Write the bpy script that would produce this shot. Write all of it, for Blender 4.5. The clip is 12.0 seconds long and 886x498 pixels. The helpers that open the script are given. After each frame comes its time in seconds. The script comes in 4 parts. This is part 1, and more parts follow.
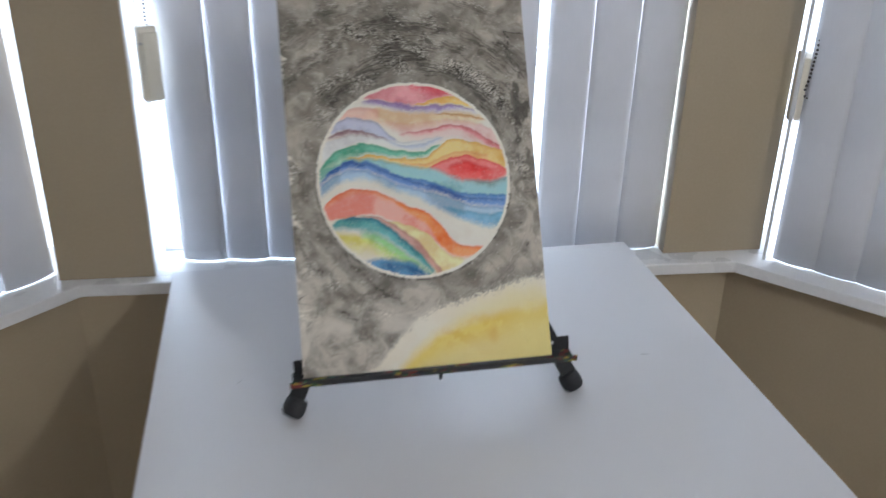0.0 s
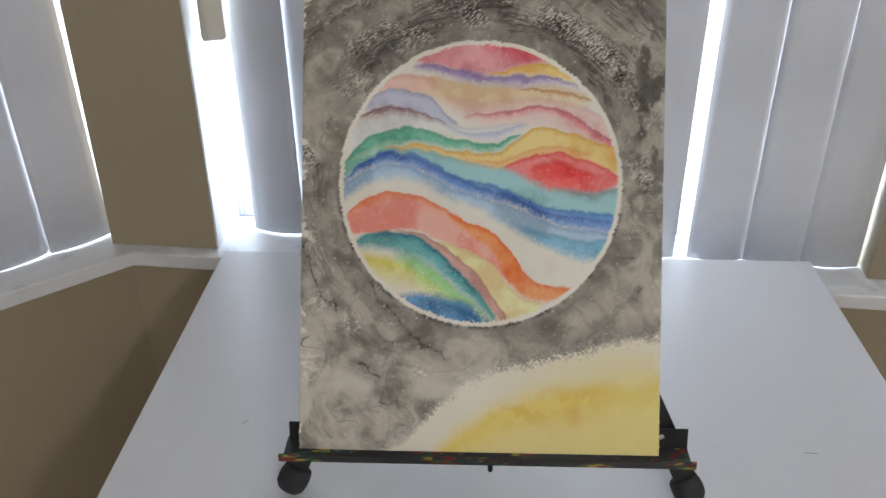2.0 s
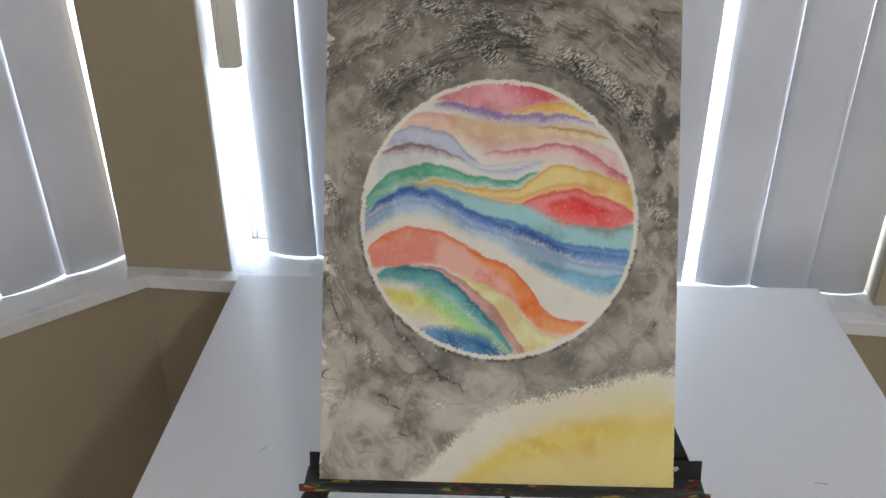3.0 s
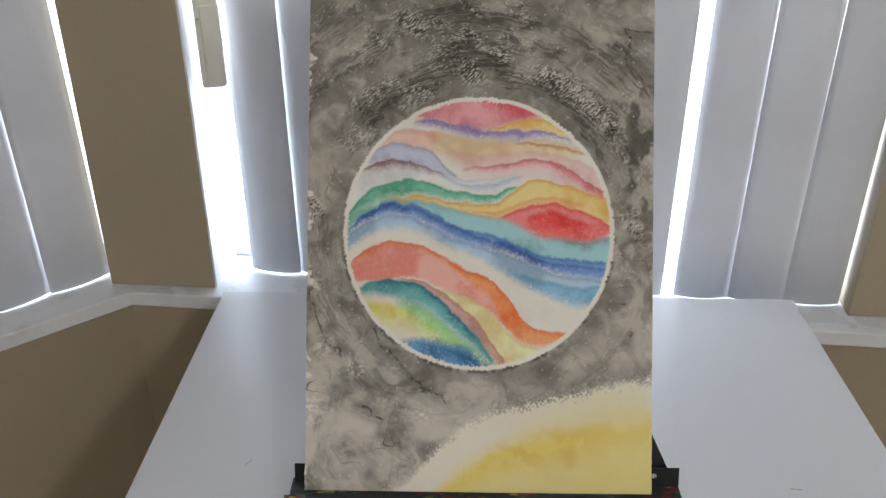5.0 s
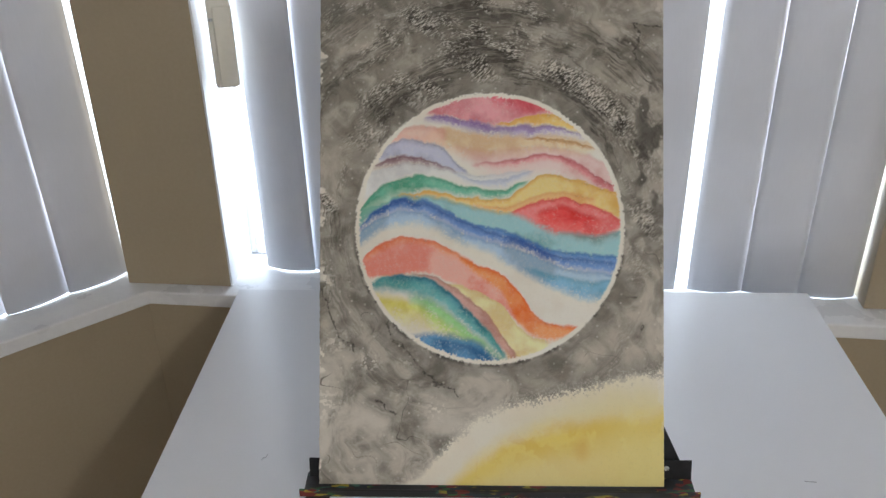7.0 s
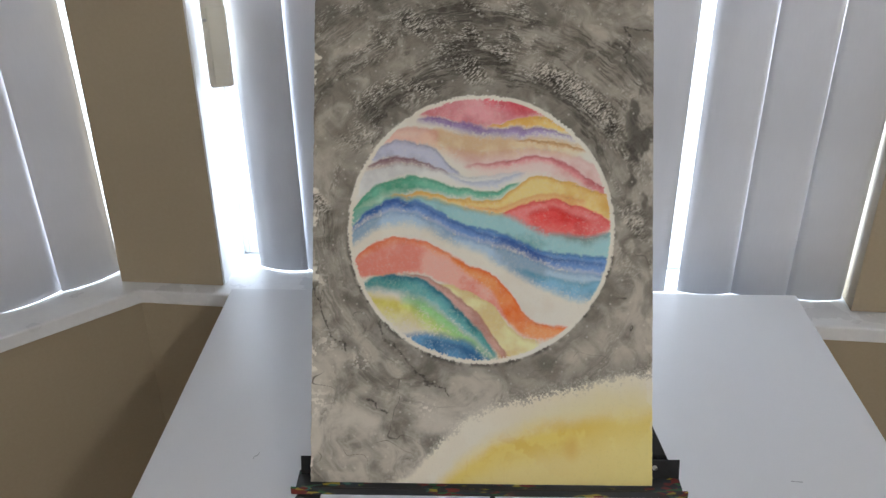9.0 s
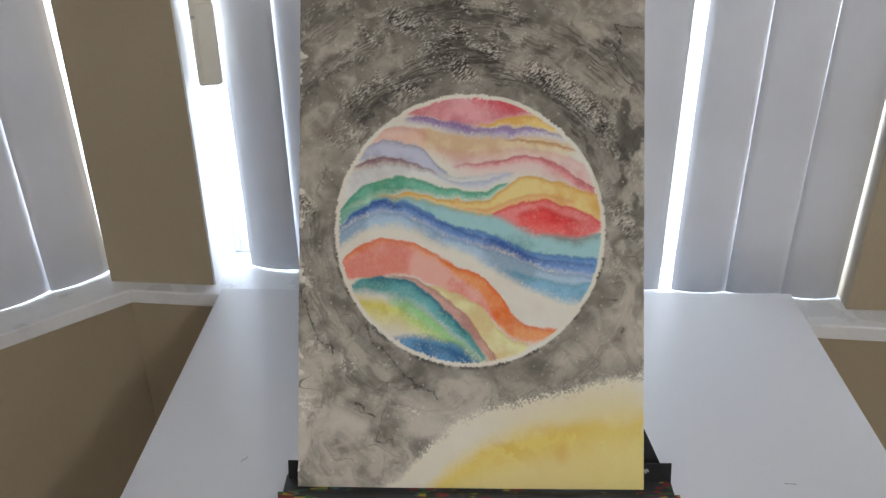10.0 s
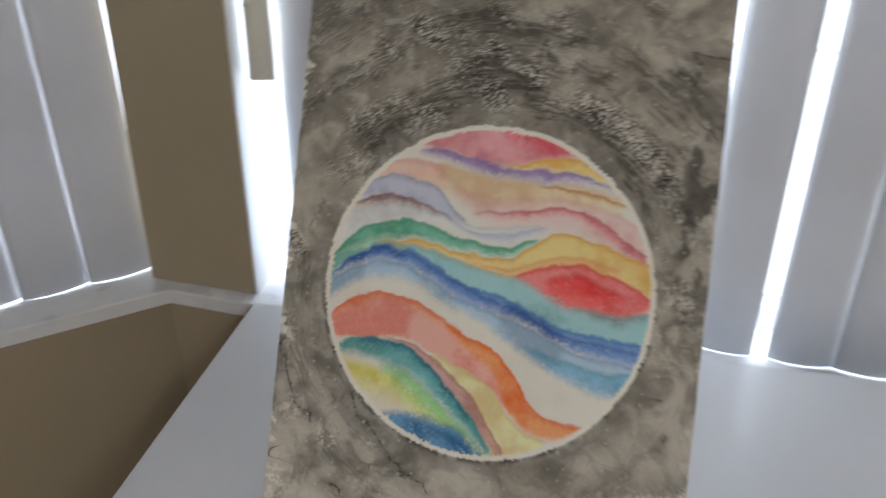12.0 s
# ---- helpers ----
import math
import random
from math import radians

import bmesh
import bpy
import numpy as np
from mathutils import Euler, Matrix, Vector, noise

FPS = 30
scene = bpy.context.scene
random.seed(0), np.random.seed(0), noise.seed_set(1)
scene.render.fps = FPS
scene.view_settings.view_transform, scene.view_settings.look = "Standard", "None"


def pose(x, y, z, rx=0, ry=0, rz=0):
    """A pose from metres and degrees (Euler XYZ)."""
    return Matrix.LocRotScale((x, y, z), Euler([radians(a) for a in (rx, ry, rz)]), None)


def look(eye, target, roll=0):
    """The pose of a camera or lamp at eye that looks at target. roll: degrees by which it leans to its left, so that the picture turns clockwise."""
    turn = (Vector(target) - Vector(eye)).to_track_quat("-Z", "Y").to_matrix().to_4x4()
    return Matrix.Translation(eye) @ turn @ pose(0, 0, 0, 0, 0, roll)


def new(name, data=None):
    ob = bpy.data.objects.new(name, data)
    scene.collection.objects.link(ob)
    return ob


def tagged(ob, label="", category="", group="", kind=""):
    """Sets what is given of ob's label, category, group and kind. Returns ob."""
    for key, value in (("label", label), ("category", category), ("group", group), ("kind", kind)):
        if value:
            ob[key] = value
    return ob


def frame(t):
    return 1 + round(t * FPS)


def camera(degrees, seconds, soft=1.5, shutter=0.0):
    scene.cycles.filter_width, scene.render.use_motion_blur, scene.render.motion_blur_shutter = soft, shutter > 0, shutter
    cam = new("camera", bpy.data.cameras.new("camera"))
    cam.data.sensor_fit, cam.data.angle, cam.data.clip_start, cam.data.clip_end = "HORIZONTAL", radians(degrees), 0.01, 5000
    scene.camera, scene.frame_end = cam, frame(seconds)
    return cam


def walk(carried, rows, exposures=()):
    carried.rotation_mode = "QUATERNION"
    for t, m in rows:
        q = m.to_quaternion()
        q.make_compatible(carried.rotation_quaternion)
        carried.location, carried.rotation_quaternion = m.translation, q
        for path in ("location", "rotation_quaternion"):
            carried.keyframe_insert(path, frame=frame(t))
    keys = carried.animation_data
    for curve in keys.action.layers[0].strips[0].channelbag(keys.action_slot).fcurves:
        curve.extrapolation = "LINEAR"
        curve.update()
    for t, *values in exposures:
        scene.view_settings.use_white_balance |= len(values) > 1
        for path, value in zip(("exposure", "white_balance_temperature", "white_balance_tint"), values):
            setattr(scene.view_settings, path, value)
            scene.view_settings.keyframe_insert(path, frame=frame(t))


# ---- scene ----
cam = camera(53.64, 12.0, soft=1.4, shutter=0.5)
PATH = [
    (0, (-0.176, -0.922, 1.427), (0.191, 0.852, 0.579), 1.2),
    (0.5, (-0.048, -0.72, 1.401), (0.267, 1.051, 0.526), 2.3),
    (0.8, (0.019, -0.636, 1.382), (0.135, 1.146, 0.483), 2.5),
    (1, (0.033, -0.604, 1.358), (0.016, 1.173, 0.442), 0.6),
    (1.5, (0.018, -0.575, 1.365), (-0.03, 1.174, 0.396), -0.5),
    (2, (0.004, -0.577, 1.367), (-0.076, 1.154, 0.369), -0.3),
    (2.5, (-0.009, -0.578, 1.382), (-0.111, 1.143, 0.367), -0.2),
    (3, (-0.014, -0.58, 1.395), (-0.093, 1.162, 0.415), 0.0),
    (5, (-0.01, -0.598, 1.401), (-0.055, 1.164, 0.456), 0.1),
    (5.5, (-0.01, -0.598, 1.401), (-0.061, 1.164, 0.456), -0.2),
    (6, (-0.008, -0.599, 1.403), (-0.07, 1.16, 0.452), -0.7),
    (6.5, (-0.005, -0.604, 1.402), (-0.079, 1.151, 0.446), -0.9),
    (7, (-0.005, -0.605, 1.401), (-0.087, 1.154, 0.454), -1.0),
    (9, (-0.004, -0.612, 1.404), (-0.069, 1.149, 0.459), -0.4),
    (9.5, (0.001, -0.606, 1.405), (-0.065, 1.153, 0.455), -0.5),
    (10, (0.005, -0.598, 1.404), (-0.056, 1.157, 0.448), -0.5),
    (10.5, (0.001, -0.589, 1.401), (-0.061, 1.166, 0.443), -0.6),
    (11, (-0.019, -0.581, 1.397), (-0.082, 1.173, 0.438), -0.9),
    (11.3, (0.0, -0.559, 1.4), (-0.075, 1.188, 0.43), -1.3),
    (11.5, (0.028, -0.519, 1.402), (-0.071, 1.227, 0.431), -0.9),
    (11.7, (0.055, -0.478, 1.409), (-0.095, 1.249, 0.411), -0.8),
    (12, (0.086, -0.428, 1.383), (-0.26, 1.281, 0.403), 0.6),
]
walk(cam, [(t, look(eye, target, roll)) for t, eye, target, roll in PATH],
     exposures=[(0, 0.0, 5620, 10), (1.2, -0.08, 5960, 10), (11, -0.09, 5980, 10), (12, -0.32, 6020, 10)])

# ---- plan of the bay: three window walls with a post at each corner ----
TABLE_Z = 0.74
SILL_Z = 0.687
HEAD_Z = 2.12
CEIL_Z = 2.42
CORNER_L = Vector((-0.545, 0.598, 0))
CORNER_R = Vector((0.715, 0.529, 0))
YAW_B = math.degrees(math.atan2(CORNER_R.y - CORNER_L.y, CORNER_R.x - CORNER_L.x))
YAW_L = 42.0
YAW_R = -49.0
LEN_B = (CORNER_R - CORNER_L).length
LEN_S = 0.86
END_L = CORNER_L - Vector((math.cos(radians(YAW_L)), math.sin(radians(YAW_L)), 0)) * LEN_S
END_R = CORNER_R + Vector((math.cos(radians(YAW_R)), math.sin(radians(YAW_R)), 0)) * LEN_S
M_B = pose(CORNER_L.x, CORNER_L.y, 0, 0, 0, YAW_B)
M_L = pose(END_L.x, END_L.y, 0, 0, 0, YAW_L)
M_R = pose(CORNER_R.x, CORNER_R.y, 0, 0, 0, YAW_R)
ROOM_X0, ROOM_X1, ROOM_Y0 = -2.1, 2.3, -3.3
WALL_T = 0.16
# openings along each wall: from, to
OPEN_B = (0.142, LEN_B - 0.142)
OPEN_L = (0.06, LEN_S)
OPEN_R = (0.0, LEN_S - 0.10)

# ---- world and lights ----
world = bpy.data.worlds.new("sky")
scene.world = world
world.use_nodes = True
wn = world.node_tree.nodes
sky = wn.new("ShaderNodeTexSky")
sky.sky_type = "NISHITA"
sky.sun_disc = False
sky.sun_elevation = radians(54)
sky.sun_rotation = radians(50)
wn["Background"].inputs["Strength"].default_value = 0.12
world.node_tree.links.new(sky.outputs["Color"], wn["Background"].inputs["Color"])

sun = new("sun", bpy.data.lights.new("sun", "SUN"))
sun.data.energy = 1.0
sun.data.angle = radians(10)
sun.data.color = (1.0, 0.95, 0.87)
sun.matrix_world = look((6, 5, 11), (0, 0, 0))


def window_light(name, m, x0, x1, z0, z1, y, watts, color):
    """An area lamp in an opening: the daylight that falls through it."""
    lamp = bpy.data.lights.new(name, "AREA")
    lamp.shape, lamp.size, lamp.size_y = "RECTANGLE", x1 - x0, z1 - z0
    lamp.energy, lamp.color = watts, color
    ob = new(name, lamp)
    ob.matrix_world = m @ pose((x0 + x1) / 2, y, (z0 + z1) / 2, -90, 0, 0)
    return ob


DAY = (0.84, 0.91, 1.0)
window_light("daylight_back_low", M_B, OPEN_B[0] + 0.002, OPEN_B[1] - 0.002, SILL_Z + 0.002, 1.058, 0.108, 3.9, (0.78, 0.89, 1.0))
window_light("daylight_back_high", M_B, OPEN_B[0] + 0.002, OPEN_B[1] - 0.002, 1.062, HEAD_Z, 0.108, 18.0, DAY)
window_light("daylight_left", M_L, OPEN_L[0] + 0.002, OPEN_L[1] - 0.045, SILL_Z + 0.002, HEAD_Z, 0.108, 17.5, DAY)
window_light("daylight_right", M_R, 0.075, OPEN_R[1] - 0.002, SILL_Z + 0.002, HEAD_Z, 0.108, 8.5, DAY)
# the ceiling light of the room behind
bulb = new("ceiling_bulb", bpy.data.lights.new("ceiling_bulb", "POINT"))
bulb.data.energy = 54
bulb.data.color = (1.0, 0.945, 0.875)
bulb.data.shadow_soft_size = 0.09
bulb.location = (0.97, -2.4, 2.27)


# ---- materials ----
def lin(c):
    c = c / 255
    return c / 12.92 if c <= 0.04045 else ((c + 0.055) / 1.055) ** 2.4


def rgb(r, g, b, gain=1.0):
    return (min(lin(r) * gain, 0.95), min(lin(g) * gain, 0.95), min(lin(b) * gain, 0.95), 1)


class Nodes:
    """Short ways to add nodes to one material."""

    def __init__(self, name):
        self.mat = bpy.data.materials.new(name)
        self.mat.use_nodes = True
        self.tree = self.mat.node_tree
        self.bsdf = self.tree.nodes["Principled BSDF"]

    def add(self, kind):
        return self.tree.nodes.new(kind)

    def put(self, socket, value):
        if isinstance(value, bpy.types.NodeSocket):
            self.tree.links.new(value, socket)
        else:
            socket.default_value = value

    def math(self, op, a, b=0.0, c=0.0, clamp=False):
        node = self.add("ShaderNodeMath")
        node.operation, node.use_clamp = op, clamp
        for socket, value in zip(node.inputs, (a, b, c)):
            self.put(socket, value)
        return node.outputs[0]

    def step(self, value, lo, hi, out0=0.0, out1=1.0):
        node = self.add("ShaderNodeMapRange")
        node.interpolation_type = "SMOOTHSTEP"
        for socket, v in zip(node.inputs, (value, lo, hi, out0, out1)):
            self.put(socket, v)
        return node.outputs[0]

    def mix(self, fac, a, b, blend="MIX"):
        node = self.add("ShaderNodeMix")
        node.data_type, node.blend_type = "RGBA", blend
        self.put(node.inputs[0], fac)
        self.put(node.inputs[6], a)
        self.put(node.inputs[7], b)
        return node.outputs[2]

    def coords(self, scale=(1, 1, 1)):
        tex = self.add("ShaderNodeTexCoord")
        mapping = self.add("ShaderNodeMapping")
        mapping.inputs["Scale"].default_value = scale
        self.tree.links.new(tex.outputs["Object"], mapping.inputs["Vector"])
        return mapping.outputs[0]

    def noise(self, vector, scale, detail=3.0, rough=0.55, distort=0.0):
        node = self.add("ShaderNodeTexNoise")
        self.put(node.inputs["Vector"], vector)
        for key, v in (("Scale", scale), ("Detail", detail), ("Roughness", rough), ("Distortion", distort)):
            node.inputs[key].default_value = v
        return node.outputs["Fac"]

    def bump(self, height, strength, distance):
        node = self.add("ShaderNodeBump")
        node.inputs["Strength"].default_value = strength
        node.inputs["Distance"].default_value = distance
        self.put(node.inputs["Height"], height)
        self.put(self.bsdf.inputs["Normal"], node.outputs[0])

    def finish(self, color=None, rough=None, metal=0.0, spec=0.5):
        if color is not None:
            self.put(self.bsdf.inputs["Base Color"], color)
        if rough is not None:
            self.put(self.bsdf.inputs["Roughness"], rough)
        self.bsdf.inputs["Metallic"].default_value = metal
        self.bsdf.inputs["Specular IOR Level"].default_value = spec
        return self.mat


def mottled(name, a, b, scale, fine, rough=(0.4, 0.6), bump=0.2, distance=0.001, metal=0.0, spec=0.5, stretch=(1, 1, 1)):
    """A surface with two tones at two scales, uneven gloss and fine relief."""
    n = Nodes(name)
    v = n.coords(stretch)
    big, small = n.noise(v, scale, 4), n.noise(v, fine, 3)
    fac = n.math("MULTIPLY_ADD", small, 0.35, n.math("MULTIPLY", big, 0.65))
    color = n.mix(n.step(fac, 0.3, 0.7), a, b)
    n.bump(small, bump, distance)
    return n.finish(color, n.step(big, 0.3, 0.7, rough[0], rough[1]), metal, spec)


MAT_WALL = mottled("tan_wall_paint", (0.375, 0.309, 0.208, 1), (0.415, 0.343, 0.238, 1), 1.6, 180, (0.5, 0.65), 0.25, 0.0006)
MAT_CEIL = mottled("ceiling_paint", (0.78, 0.77, 0.74, 1), (0.82, 0.81, 0.78, 1), 1.2, 150, (0.6, 0.8), 0.2, 0.0006)
MAT_FLOOR = mottled("floor_covering", (0.30, 0.24, 0.18, 1), (0.38, 0.31, 0.24, 1), 3, 300, (0.7, 0.9), 0.4, 0.002)
MAT_SILL = mottled("white_gloss_paint", (0.76, 0.76, 0.77, 1), (0.83, 0.83, 0.83, 1), 9, 120, (0.22, 0.42), 0.15, 0.0008)
MAT_FRAME = mottled("white_window_vinyl", (0.78, 0.79, 0.80, 1), (0.84, 0.84, 0.85, 1), 6, 200, (0.3, 0.45), 0.1, 0.0004)
MAT_TABLE = mottled("white_laminate", (0.69, 0.69, 0.705, 1), (0.715, 0.715, 0.725, 1), 2.2, 420, (0.30, 0.34), 0.08, 0.0003)
MAT_BLACK = mottled("black_enamel", (0.010, 0.010, 0.011, 1), (0.02, 0.02, 0.021, 1), 30, 260, (0.5, 0.65), 0.2, 0.0004, 0.0, 0.25)
MAT_RUBBER = mottled("black_rubber", (0.010, 0.010, 0.012, 1), (0.024, 0.024, 0.027, 1), 40, 300, (0.6, 0.8), 0.3, 0.0005)
MAT_STEEL = mottled("steel", (0.45, 0.44, 0.42, 1), (0.6, 0.59, 0.57, 1), 60, 400, (0.25, 0.4), 0.1, 0.0002, 1.0)
MAT_CREAM = mottled("cream_plastic", (0.78, 0.74, 0.62, 1), (0.82, 0.78, 0.68, 1), 14, 160, (0.3, 0.45), 0.1, 0.0004)
MAT_BEAD = mottled("bead_chain", (0.05, 0.045, 0.04, 1), (0.12, 0.11, 0.10, 1), 90, 500, (0.3, 0.5), 0.1, 0.0002)
MAT_SCUFF = mottled("grey_scuff", (0.33, 0.33, 0.34, 1), (0.5, 0.5, 0.5, 1), 200, 900, (0.5, 0.6), 0.1, 0.0002)


def slat_material():
    """Woven blind fabric: diffuse on the face, and letting some light through."""
    n = Nodes("blind_fabric")
    v = n.coords()
    weave = n.add("ShaderNodeTexWave")
    weave.wave_type, weave.bands_direction = "BANDS", "Z"
    n.put(weave.inputs["Vector"], v)
    weave.inputs["Scale"].default_value = 190
    weave.inputs["Distortion"].default_value = 1.2
    grain = n.noise(n.coords((1, 1, 0.12)), 420, 3)
    blot = n.noise(v, 5, 3)
    tone = n.math("MULTIPLY_ADD", grain, 0.15, n.math("MULTIPLY", blot, 0.85))
    color = n.mix(n.step(tone, 0.3, 0.7), (0.70, 0.70, 0.72, 1), (0.78, 0.78, 0.80, 1))
    n.bump(weave.outputs["Fac"], 0.08, 0.0003)
    n.finish(color, 0.75, 0.0, 0.25)
    glow = n.add("ShaderNodeBsdfTranslucent")
    n.put(glow.inputs["Color"], n.mix(n.step(tone, 0.3, 0.7), (0.50, 0.51, 0.56, 1), (0.58, 0.59, 0.64, 1)))
    mixer = n.add("ShaderNodeMixShader")
    mixer.inputs[0].default_value = 0.105
    n.put(mixer.inputs[1], n.bsdf.outputs[0])
    n.put(mixer.inputs[2], glow.outputs[0])
    n.put(n.tree.nodes["Material Output"].inputs["Surface"], mixer.outputs[0])
    return n.mat


MAT_SLAT = slat_material()


def glass_material():
    n = Nodes("window_glass")
    n.bsdf.inputs["Transmission Weight"].default_value = 1.0
    n.bsdf.inputs["IOR"].default_value = 1.1
    v = n.coords()
    n.bump(n.noise(v, 3, 2), 0.02, 0.001)
    return n.finish((0.97, 0.985, 0.98, 1), 0.0)


MAT_GLASS = glass_material()


def spattered_material():
    """Black tray crusted with dried paint of many colours."""
    n = Nodes("paint_spattered_tray")
    v = n.coords((0.35, 1, 1))
    cells = n.add("ShaderNodeTexVoronoi")
    n.put(cells.inputs["Vector"], v)
    cells.inputs["Scale"].default_value = 330
    hue = n.add("ShaderNodeValToRGB")
    stops = ((0.0, (0.02, 0.02, 0.02, 1)), (0.3, (0.16, 0.02, 0.015, 1)), (0.45, (0.03, 0.10, 0.03, 1)),
             (0.58, (0.02, 0.03, 0.04, 1)), (0.7, (0.35, 0.28, 0.03, 1)), (0.82, (0.05, 0.14, 0.10, 1)), (1.0, (0.40, 0.30, 0.24, 1)))
    ramp = hue.color_ramp
    ramp.interpolation = "CONSTANT"
    while len(ramp.elements) < len(stops):
        ramp.elements.new(0.5)
    for e, (p, c) in zip(ramp.elements, stops):
        e.position, e.color = p, c
    n.put(hue.inputs[0], cells.outputs["Color"])
    big = n.noise(n.coords((0.3, 1, 1)), 60, 4)
    color = n.mix(n.step(big, 0.50, 0.60), (0.016, 0.016, 0.017, 1), hue.outputs[0])
    n.bump(big, 0.5, 0.002)
    return n.finish(color, n.step(big, 0.3, 0.7, 0.35, 0.6))


MAT_TRAY = spattered_material()

